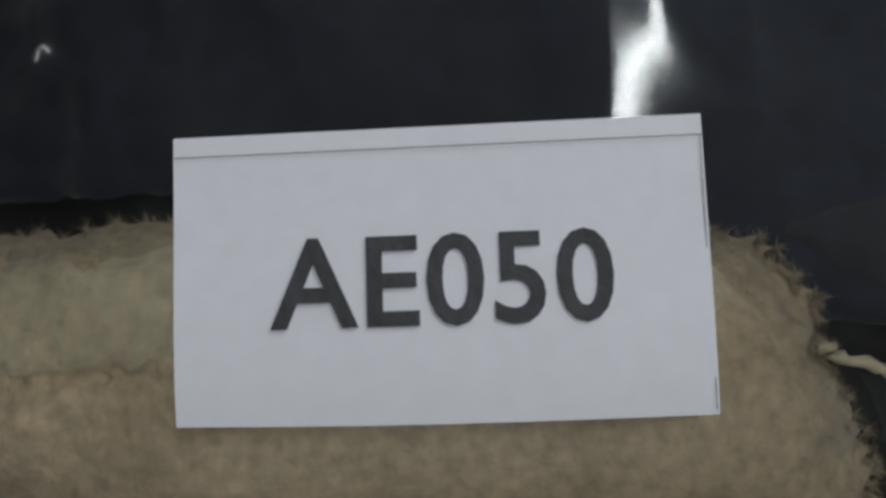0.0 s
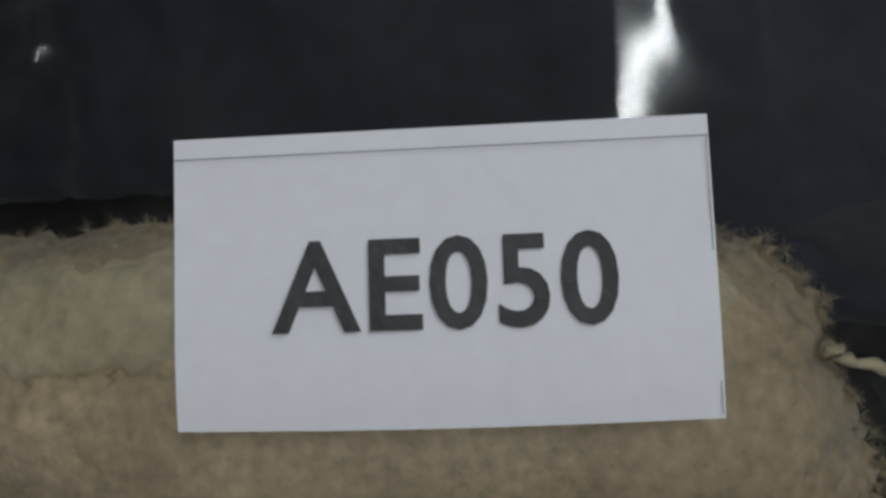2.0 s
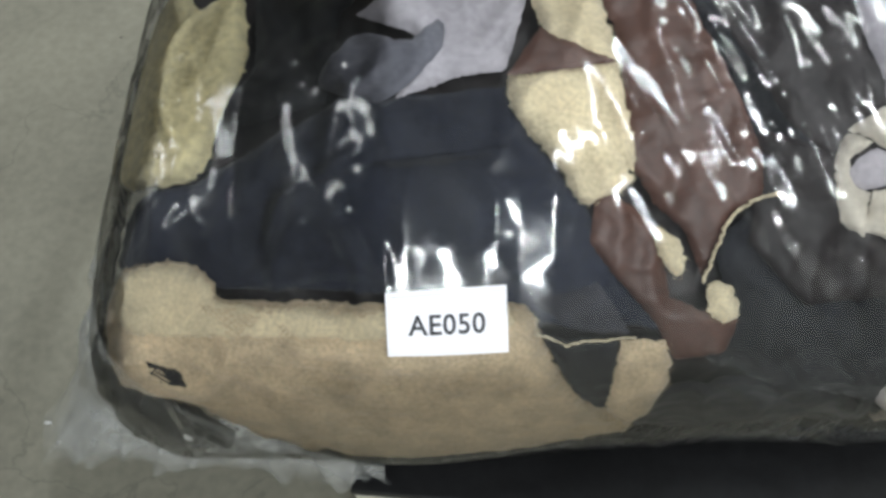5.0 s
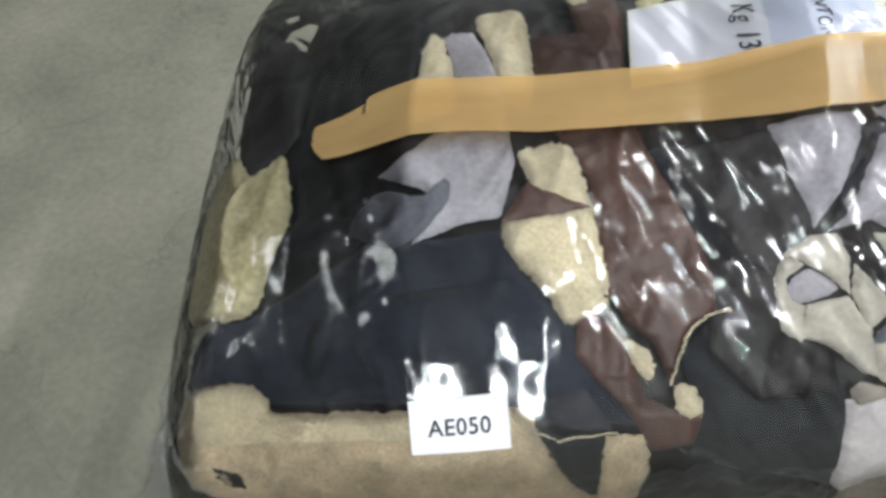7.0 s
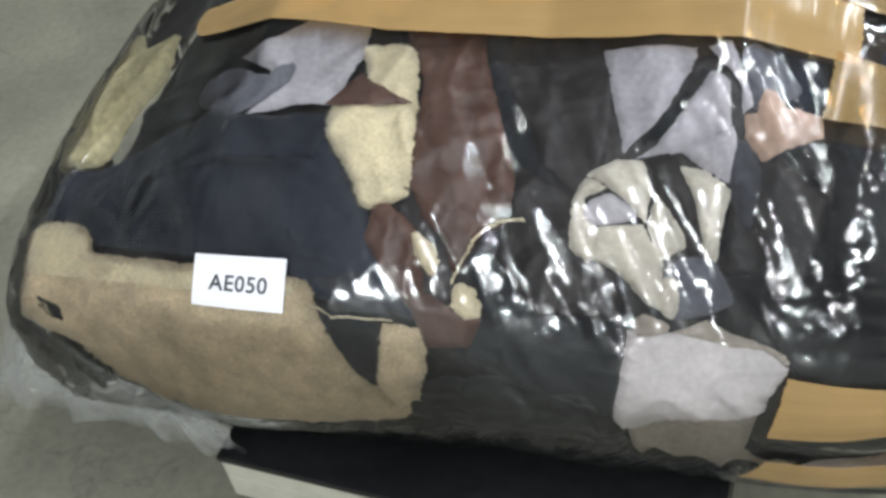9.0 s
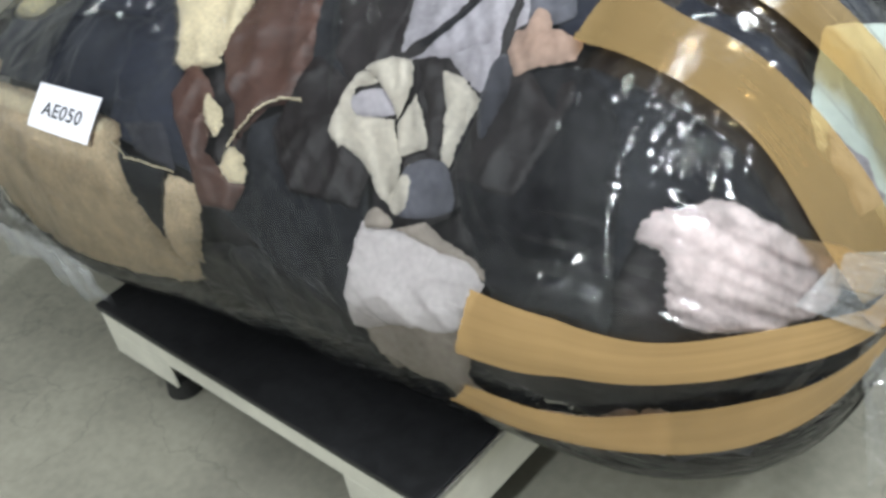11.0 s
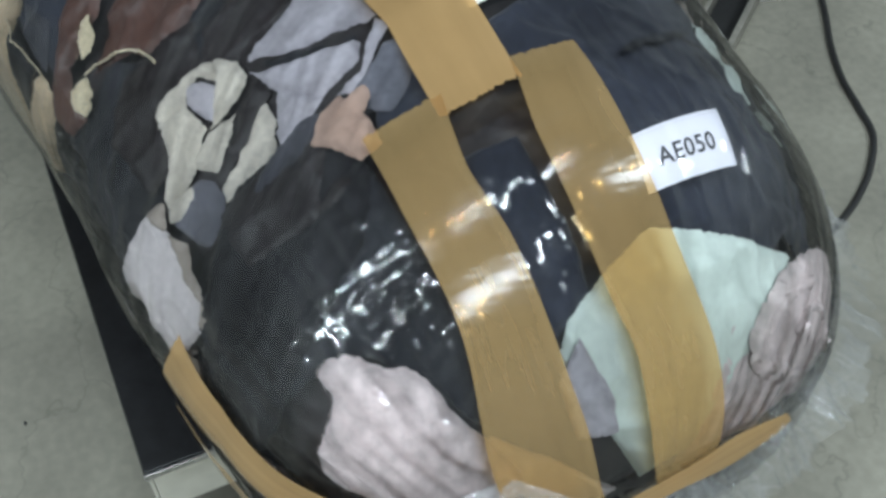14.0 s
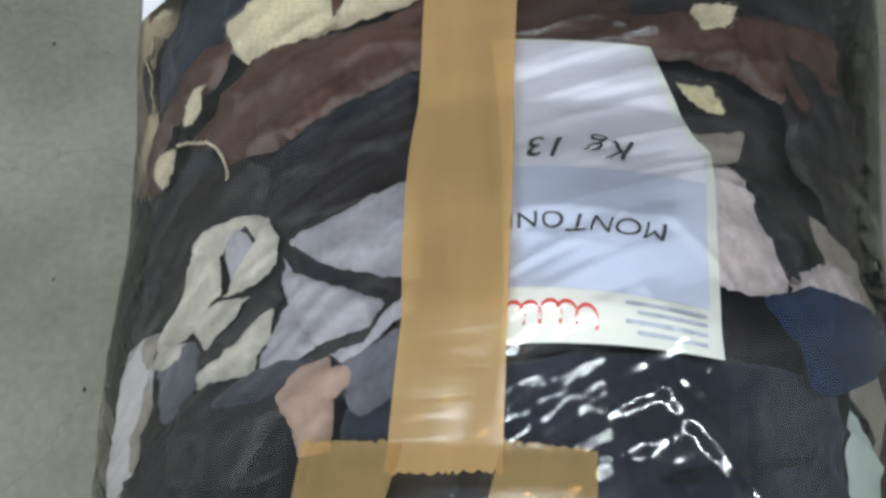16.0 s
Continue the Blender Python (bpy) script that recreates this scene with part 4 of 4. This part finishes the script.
T = 0.0082
front = [(-0.288, -0.006), (-0.281, -0.020), (-0.262, -0.029), (-0.15, -0.028), (-0.02, -0.028), (0.12, -0.028), (0.262, -0.028)]
rear = [(-0.288, 0.013), (-0.262, 0.015), (-0.240, 0.020), (-0.222, 0.028), (-0.02, 0.028), (0.12, 0.028), (0.262, 0.028)]
main_tape = lofted("packing_tape", [(u, across(u, y)) for u, y in front], [(u, across(u, y)) for u, y in rear], T, DOUBLE_TAPE, n=130, jag=0.0012, wave=0.0007, seed=1)
tagged(main_tape, "brown translucent packing tape along the top of the bag", "tape", "tape strips")
neck_tape = lofted("packing_tape", [(0.240, 64), (0.310, 64), (0.385, 61), (0.455, 50), (0.500, 40)], [(0.246, 77), (0.300, 75.5), (0.353, 76), (0.425, 74), (0.481, 71), (0.556, 60)], T + 0.0008, TAPE, n=70, jag=0.0006, wave=0.0004, seed=2)
tagged(neck_tape, "brown packing tape strip running over the bag's neck", "tape", "tape strips")
neck_tape_b = lofted("packing_tape", [(0.247, 91), (0.300, 87.5), (0.394, 86.5), (0.447, 88), (0.556, 84)], [(0.249, 103.5), (0.320, 102), (0.395, 103), (0.469, 109), (0.556, 117)], T + 0.0008, TAPE, n=70, jag=0.0006, wave=0.0004, seed=3)
tagged(neck_tape_b, "brown packing tape strip running over the bag's neck", "tape", "tape strips")
side_tape = lofted("packing_tape", [(0.237, 19), (0.303, 15), (0.361, 16), (0.414, 23), (0.475, 33), (0.556, 46)], [(0.228, -2), (0.284, -2), (0.345, 2), (0.402, 8), (0.460, 15), (0.556, 22)], T + 0.0012, DOUBLE_TAPE, n=70, jag=0.0006, wave=0.0005, seed=4)
tagged(side_tape, "brown packing tape band round the neck's side", "tape", "tape strips")
side_tape_b = lofted("packing_tape", [(0.230, -7), (0.301, -7), (0.363, -4), (0.443, 0), (0.556, 8)], [(0.210, -12), (0.275, -14), (0.373, -11), (0.456, -9), (0.556, -6)], T + 0.0012, DOUBLE_TAPE, n=70, jag=0.0006, wave=0.0005, seed=5)
tagged(side_tape_b, "brown packing tape band below another tape band", "tape", "tape strips")

wrap_tape = lofted("packing_tape", [(0.500, 36), (0.5265, 58), (0.532, 78), (0.530, 100), (0.521, 120), (0.513, 142)], [(0.545, 20), (0.556, 60), (0.556, 95), (0.553, 128), (0.538, 146), (0.520, 154)], T + 0.004, DOUBLE_TAPE, n=60, jag=0.0006, wave=0.0016, seed=7)
tagged(wrap_tape, "brown packing tape pulled round the gathered neck", "tape", "tape strips")

paper_label("small white printed label on the bag's front slope", ((-0.1992, 33.7), (-0.128, 33.9), (-0.1265, 21.3), (-0.1978, 21.7)), 0.0044)
paper_label("small white printed label on navy suede near the neck", ((0.319, 103), (0.308, 124), (0.349, 123), (0.356, 102)), 0.0010)

note = lofted("paper_note", [(-0.025, 88), (0.199, 90)], [(-0.022, 107), (0.045, 116), (0.067, 119), (0.193, 121.5)], 0.0004, CREAM_PAPER, n=40, m=24, wave=0.0006, seed=6)
thick_sheet(note, 0.0002)
tagged(note, "white handwritten note half under the tape", "paper note")


def note_map(x, y):
    """Metres along the writing (towards the tape) and up it (towards the neck)."""
    u = 0.085 + y
    return u, across(u, 0.085 - x)


lettering("MONTONE", 0.0170, lambda x, y: note_map(x + 0.019, y * 0.9 + 0.043), 0.0018, PEN, note, shear=0.1, name="handwriting", shaky=0.0028)
lettering("Kg 13", 0.024, lambda x, y: note_map(x + 0.018, y - 0.016), 0.0018, PEN, note, shear=0.25, name="handwriting", shaky=0.0035)
lofted("printed_panel", [(-0.022, 90), (0.086, 90)], [(-0.020, 106), (0.045, 114.5), (0.064, 117.6), (0.086, 118.2)], 0.0011, PAPER, note, n=24, m=24, wave=0.0006, seed=6)
lofted("printed_panel", [(0.0863, 90), (0.169, 90)], [(0.0863, 118.2), (0.169, 119.5)], 0.0011, PAPER_TINT, note, n=24, m=24, wave=0.0006, seed=6)
xs = np.linspace(0.012, 0.068, 90)
for lo, hi, phase in ((0, 30, 0.0), (29, 60, 1.2), (59, 90, 2.4)):
    seg = xs[lo:hi]
    mid = 0.098 + 0.0055 * np.sin(seg * 620 + phase) + 0.001 * np.sin(seg * 150)
    arr = np.array([note_map(x + 0.003 * math.cos(x * 620 + phase), y + k) for x, y in zip(seg, mid) for k in (-0.0011, 0.0011)])
    mesh_object("red_script_mark", bag_surface(arr[:, 0], arr[:, 1], 0.0018), [(2 * i, 2 * i + 1, 2 * i + 3, 2 * i + 2) for i in range(len(seg) - 1)], RED_INK, note)
for i in range(4):
    bar(note_map, -0.045, -0.002 - 0.006 * (i % 2), 0.088 + 0.005 * i, 0.0900 + 0.005 * i, 0.0018, GREY_INK, note, "print_line")


# ---- the clear bag ----
CREASES_FRONT = [
    [(-0.007, 71), (0.024, 62)],
    [(0.034, 70), (0.060, 66)],
    [(0.077, 71), (0.088, 66)],
    [(-0.037, 72), (0.002, 59)],
    [(-0.060, 65), (-0.045, 58)],
    [(-0.234, 51), (-0.204, 36)],
    [(-0.206, 43), (-0.202, 33)],
    [(-0.272, 44), (-0.266, 52), (-0.253, 54)],
    [(0.036, 44), (0.112, 31)],
    [(0.050, 26), (0.113, -4)],
    [(-0.268, 38), (-0.265, 43), (-0.247, 48)],
    [(-0.267, 37), (-0.236, 39), (-0.208, 37)],
    [(-0.222, 49), (-0.208, 43), (-0.207, 40)],
]
CREASES_SIDE = [
    [(0.031, 70), (0.055, 59)],
    [(-0.005, 68), (0.021, 53)],
    [(0.081, 69), (0.107, 57)],
    [(0.133, 68), (0.182, 57), (0.203, 47)],
    [(0.032, 44), (0.075, 31), (0.113, 18)],
    [(0.051, 24), (0.108, -6)],
    [(0.190, 60), (0.245, 52)],
    [(-0.001, 60), (0.042, 47), (0.103, 33)],
    [(0.028, 28), (0.064, 18), (0.093, 9)],
    [(0.031, 32), (0.080, 24)],
    [(0.013, 17), (0.126, -29)],
]
CREASES_NECK = [
    [(0.297, 54), (0.320, 64)],
    [(0.309, 46), (0.319, 62)],
    [(0.329, 54), (0.325, 61)],
    [(0.342, 62), (0.359, 48)],
    [(0.324, 81), (0.373, 82)],
    [(0.312, 40), (0.330, 25)],
    [(0.373, 53), (0.398, 49)],
    [(0.271, 116), (0.340, 121)],
    [(0.312, 126), (0.380, 123)],
    [(0.053, 20), (0.084, 12)],
]
CREASES_TOP = [
    [(0.298, 77), (0.315, 79), (0.340, 78)],
    [(0.310, 83), (0.349, 83)],
    [(0.351, 84), (0.376, 84)],
    [(0.278, 115), (0.299, 123), (0.325, 125)],
    [(0.310, 45), (0.307, 62)],
    [(0.334, 54), (0.324, 64)],
    [(0.350, 60), (0.357, 47)],
]


def fold_family(count, seed, start, way, lengths):
    """Straight folds of the film that start in a range of u, v and run a way that turns from one end of the range to the other."""
    rng = np.random.default_rng(seed)
    lines = []
    for k in range(count):
        f = (k + rng.uniform(0, 1)) / count
        u = start[0] + (start[1] - start[0]) * f
        v = rng.uniform(start[2], start[3])
        du, dv = (np.array(way[0]) * (1 - f) + np.array(way[1]) * f) * rng.uniform(*lengths) * [1, 1]
        bow = rng.normal(0, 0.06)
        lines.append([(u, v), (u + du * 0.5 - bow * dv * DEG, v + dv * 0.5 + bow * du / DEG), (u + du, v + dv)])
    return lines


FOLDS = (fold_family(26, 5, (-0.06, 0.20, 40, 72), ((0.050, -22), (0.075, -20)), (0.6, 1.6))
         + fold_family(20, 6, (-0.03, 0.14, 8, 36), ((0.050, -24), (0.070, -22)), (0.6, 1.7))
         + fold_family(14, 7, (0.27, 0.44, 60, 63), ((-0.012, -14), (0.020, -10)), (0.6, 1.4))
         + fold_family(9, 8, (0.27, 0.40, 77, 86), ((0.040, 2), (0.045, -2)), (0.6, 1.3))
         + fold_family(12, 9, (0.26, 0.40, 106, 128), ((0.050, 6), (0.050, 12)), (0.6, 1.4))
         + fold_family(9, 12, (0.33, 0.46, 18, 48), ((0.030, -6), (0.035, 8)), (0.6, 1.3))
         + fold_family(8, 10, (-0.34, -0.22, 44, 80), ((0.030, -8), (0.040, 6)), (0.6, 1.3))
         + fold_family(10, 11, (-0.05, 0.22, 105, 140), ((0.050, 10), (0.040, 14)), (0.6, 1.5)))


def crease_height(uv, lines, height, width):
    """Sharp tapering folds of the film along lines given in u, v."""
    p = uv * [1, DEG]
    h = np.zeros(len(p))
    for k, line in enumerate(lines):
        c = spline(np.array(line) * [1, DEG], 14)
        near = np.where((p[:, 0] > c[:, 0].min() - 0.02) & (p[:, 0] < c[:, 0].max() + 0.02) & (p[:, 1] > c[:, 1].min() - 0.02) & (p[:, 1] < c[:, 1].max() + 0.02))[0]
        if not len(near):
            continue
        d2 = ((p[near][:, None] - c[None]) ** 2).sum(-1)
        i = d2.argmin(1)
        taper = np.sin(np.pi * np.clip((i + 1) / (len(c) + 1), 0, 1)) ** 0.6
        d = np.sqrt(d2.min(1))
        h[near] = np.maximum(h[near], height * (0.6 + 0.4 * ((k * 7) % 5) / 4) * taper * np.clip(1 - d / (width * (0.7 + 0.6 * ((k * 3) % 4) / 3)), 0, 1))
    return h


uv, faces = swept_grid(-0.46, 0.565, -90, 270, 600, 700)
flat = bag_surface(uv[:, 0], uv[:, 1])
slack = noise3(flat * np.array([1.0, 0.7, 0.7]), 13, 1)
rise = 0.0045 + heave(flat) * 0.12 + slack * 0.0016
rise = rise + np.maximum(crease_height(uv, CREASES_FRONT + CREASES_SIDE + CREASES_NECK + CREASES_TOP, 0.0028, 0.0085), crease_height(uv, FOLDS, 0.0024, 0.0085))
yw = uv[:, 1] * DEG
near_neck = np.clip((uv[:, 0] - 0.19) / 0.10, 0, 1)
pull = np.clip((uv[:, 0] + 0.14) / 0.14, 0.10, 1)
zero = np.zeros(len(uv))
down = 1 - 4.0 * np.abs(noise3(np.stack([uv[:, 0] * 21 + yw * 8, yw * 4.0, zero], -1), 1.0, 41))
fan = 1 - 4.5 * np.abs(noise3(np.stack([yw * 24, uv[:, 0] * 6, zero], -1), 1.0, 52))
ends = np.clip((-0.33 - uv[:, 0]) / 0.05, 0, 1)
shrivel = 1 - 2.6 * np.abs(noise3(flat, 30, 63))
rise = rise + 0.0008 * np.clip(down, 0, 1) * (1 - near_neck) * pull + 0.0008 * np.clip(fan, 0, 1) * near_neck + 0.004 * ends * np.clip(shrivel, 0, 1) ** 2
over_label = np.exp(-((np.abs(uv[:, 0] + 0.1635) / 0.060) ** 4) - (np.abs(uv[:, 1] - 27.5) / 13) ** 4)
rise = np.maximum(rise, 0.0028)
rise = 0.0028 + 0.0048 * np.tanh((rise - 0.0028) / 0.0048)
rise = rise * (1 - over_label) + 0.0030 * over_label
bag = tagged(lay_out(mesh_object("plastic_bag", sink(uv, rise), face_out(flat[:], faces), FILM), uv * [1, DEG]), "large clear plastic bag packed full of sheepskin offcuts on a scale", "plastic bag")


def loose_sheet(name, base, outer, seed, amount, mat, sag=0.0, rows=26, label=""):
    """Loose film stretched from a line on the bag to a free edge, gathered into pleats."""
    a, b = spline(base, 30), spline(outer, 30)
    n = min(len(a), len(b))
    verts, flat_uv = [], []
    for i in range(n):
        pa, pb = a[i], b[i]
        way = pb - pa
        side = np.cross(way, a[min(i + 1, n - 1)] - a[max(i - 1, 0)])
        side /= np.linalg.norm(side) + 1e-9
        for j in range(rows):
            f = j / (rows - 1)
            ragged = 1 + 0.10 * noise.noise(Vector((i * 0.05, seed * 3.7, 0))) + 0.012 * noise.noise(Vector((i * 0.3, seed, 5)))
            pleat = noise.noise(Vector((i * 0.13, f * 1.1, seed * 2.3))) + 0.6 * (1 - 3 * abs(noise.noise(Vector((i * 0.23 + f * 1.5, f * 0.8, seed)))))
            q = pa + way * f * ragged + side * amount * pleat * math.sin(min(f * 1.3, 1) * math.pi * 0.5) + np.array([0, 0, -sag * f * f])
            q = q + amount * 0.30 * f * np.array(noise.noise_vector(Vector(q) * 30 + Vector((seed, 0, 0))))
            verts.append(q)
            flat_uv.append((i * 0.004, f * 0.1))
    fs = [(i * rows + j, (i + 1) * rows + j, (i + 1) * rows + j + 1, i * rows + j + 1) for i in range(n - 1) for j in range(rows - 1)]
    return tagged(lay_out(mesh_object(name, verts, fs, mat, bag), flat_uv), label)


def on_bag(places, out):
    return [tuple(bag_surface(u, v, out)) for u, v in places]


loose_sheet("corner_flap", on_bag([(-0.22, -10), (-0.29, -2), (-0.34, 8), (-0.375, 22), (-0.395, 38), (-0.41, 58), (-0.415, 84)], 0.008),
            [(-0.22, -0.246, 0.085), (-0.32, -0.243, 0.080), (-0.42, -0.236, 0.080), (-0.500, -0.226, 0.085), (-0.478, -0.15, 0.135), (-0.450, -0.06, 0.18), (-0.430, 0.06, 0.21)], 2, 0.0085, CORNER_FILM, label="empty clear corner of the bag")
loose_sheet("corner_flap", on_bag([(-0.26, -30), (-0.33, -26), (-0.38, -20), (-0.40, 0), (-0.41, 30), (-0.415, 60)], 0.004),
            [(-0.24, -0.240, 0.080), (-0.34, -0.234, 0.075), (-0.43, -0.228, 0.076), (-0.498, -0.222, 0.081), (-0.470, -0.14, 0.125), (-0.435, -0.03, 0.18)], 5, 0.0085, CORNER_FILM, label="empty clear corner of the bag")
loose_sheet("neck_frill", on_bag([(0.32, 164), (0.36, 162), (0.40, 160), (0.44, 156), (0.48, 152), (0.51, 140), (0.53, 112), (0.535, 80), (0.53, 40), (0.52, 0)], 0.004),
            [(0.300, 0.300, 0.205), (0.345, 0.297, 0.205), (0.395, 0.272, 0.205), (0.437, 0.240, 0.20), (0.472, 0.190, 0.195), (0.489, 0.125, 0.19), (0.494, 0.070, 0.18), (0.500, 0.010, 0.155), (0.498, -0.05, 0.125), (0.485, -0.10, 0.095)], 3, 0.013, LOOSE_FILM, 0.01, 34, "loose crinkled film round the bag's neck")
loose_sheet("neck_frill", on_bag([(0.40, 168), (0.44, 164), (0.48, 158), (0.51, 146), (0.53, 118), (0.535, 84), (0.53, 44), (0.52, 4)], 0.003),
            [(0.375, 0.270, 0.185), (0.418, 0.246, 0.18), (0.455, 0.205, 0.175), (0.475, 0.150, 0.17), (0.482, 0.090, 0.155), (0.486, 0.030, 0.135), (0.484, -0.03, 0.105), (0.475, -0.08, 0.08)], 8, 0.013, LOOSE_FILM, 0.01, 30, "loose crinkled film round the bag's neck")
loose_sheet("film_tuft", on_bag([(0.445, 34), (0.452, 40), (0.458, 46), (0.462, 52)], 0.008), on_bag([(0.515, 28), (0.522, 40), (0.520, 52), (0.505, 62)], 0.020), 11, 0.006, MILKY_FILM, 0.0, 26, "gathered milky tuft of film over pink wool")

# ---- loose things on the floor ----
line = spline([(-0.60, 0.98, FLOOR), (-0.32, 0.86, FLOOR), (-0.129, 0.744, FLOOR), (-0.050, 0.691, FLOOR), (0.008, 0.659, FLOOR), (0.058, 0.641, FLOOR), (0.104, 0.622, FLOOR), (0.145, 0.580, FLOOR), (0.170, 0.542, FLOOR), (0.186, 0.510, FLOOR), (0.201, 0.465, FLOOR), (0.200, 0.40, FLOOR), (0.17, 0.30, FLOOR)], 10) + [0, 0, 0.004]
verts, faces = tube(line, 0.004, 10)
cable = tagged(mesh_object("power_cable", verts, faces, RUBBER), "thin black rubber cable lying in a curve on the floor", "cable")

channel = empty("steel_channel", (-0.030, 0.43, FLOOR))
channel.rotation_euler = (0, 0, math.atan2(0.285, -0.205))
tagged(channel, "dark steel channel with dull grey edges lying on the floor", "metal profile")
part("web", box((0, -0.021, 0.002), (0.75, 0.021, 0.006), 0.001), RUBBER, channel, "dark bottom of a channel")
for y0, y1, high in ((-0.029, -0.0212, 0.030), (0.0212, 0.027, 0.030)):
    part("flange", box((0, y0, 0), (0.75, y1, high), 0.001), DULL_STEEL, channel, "dull grey flange")
plug = empty("cable_plug", (-0.175, 0.70, FLOOR))
plug.rotation_euler = (0, 0, radians(72))
tagged(plug, "small white plastic plug on the floor", "plug")
part("plug_body", box((-0.030, -0.016, 0), (0.022, 0.016, 0.024), 0.006), PLUG, plug)
part("plug_collar", box((-0.044, -0.008, 0.005), (-0.0302, 0.008, 0.018), 0.003), RUBBER, plug)
for side in (-0.007, 0.007):
    part("pin", box((0.0222, side - 0.002, 0.010), (0.040, side + 0.002, 0.014), 0.001), STEEL, plug, "bright metal pin")
verts, faces = tube(spline([(-0.044, 0, 0.011), (-0.075, 0.012, 0.005), (-0.11, 0.05, 0.004), (-0.13, 0.11, 0.004), (-0.16, 0.18, 0.004)], 8), 0.0035, 8)
mesh_object("plug_cord", verts, faces, RUBBER, plug)
crumbs = ((-0.567, -0.145, 0.003), (-0.46, 0.06, 0.0015), (0.28, 0.66, 0.004), (0.42, 0.58, 0.005), (0.35, 0.74, 0.004), (0.52, 0.45, 0.004), (-0.61, 0.36, 0.0015), (0.07, 0.73, 0.005), (0.11, 0.75, 0.003), (-0.10, -0.42, 0.002), (0.02, -0.36, 0.002), (-0.42, -0.50, 0.002), (0.55, 0.20, 0.003), (0.60, 0.33, 0.004), (0.24, -0.40, 0.002))
for i, (gx, gy, gs) in enumerate(crumbs):
    bm = bmesh.new()
    bmesh.ops.create_icosphere(bm, subdivisions=1, radius=gs)
    for v in bm.verts:
        v.co = Vector((v.co.x * 1.4, v.co.y * (0.6 + 0.3 * (i % 3)), v.co.z * 0.4)) * (1 + 0.4 * noise.noise(v.co * 400)) + Vector((gx, gy, FLOOR + gs * 0.35))
    tagged(part("floor_crumb", bm, PLUG if i == 0 else RUBBER, None), "tiny crumb of dirt on the floor" if i else "tiny white crumb on the floor", "debris", "crumbs on the floor")
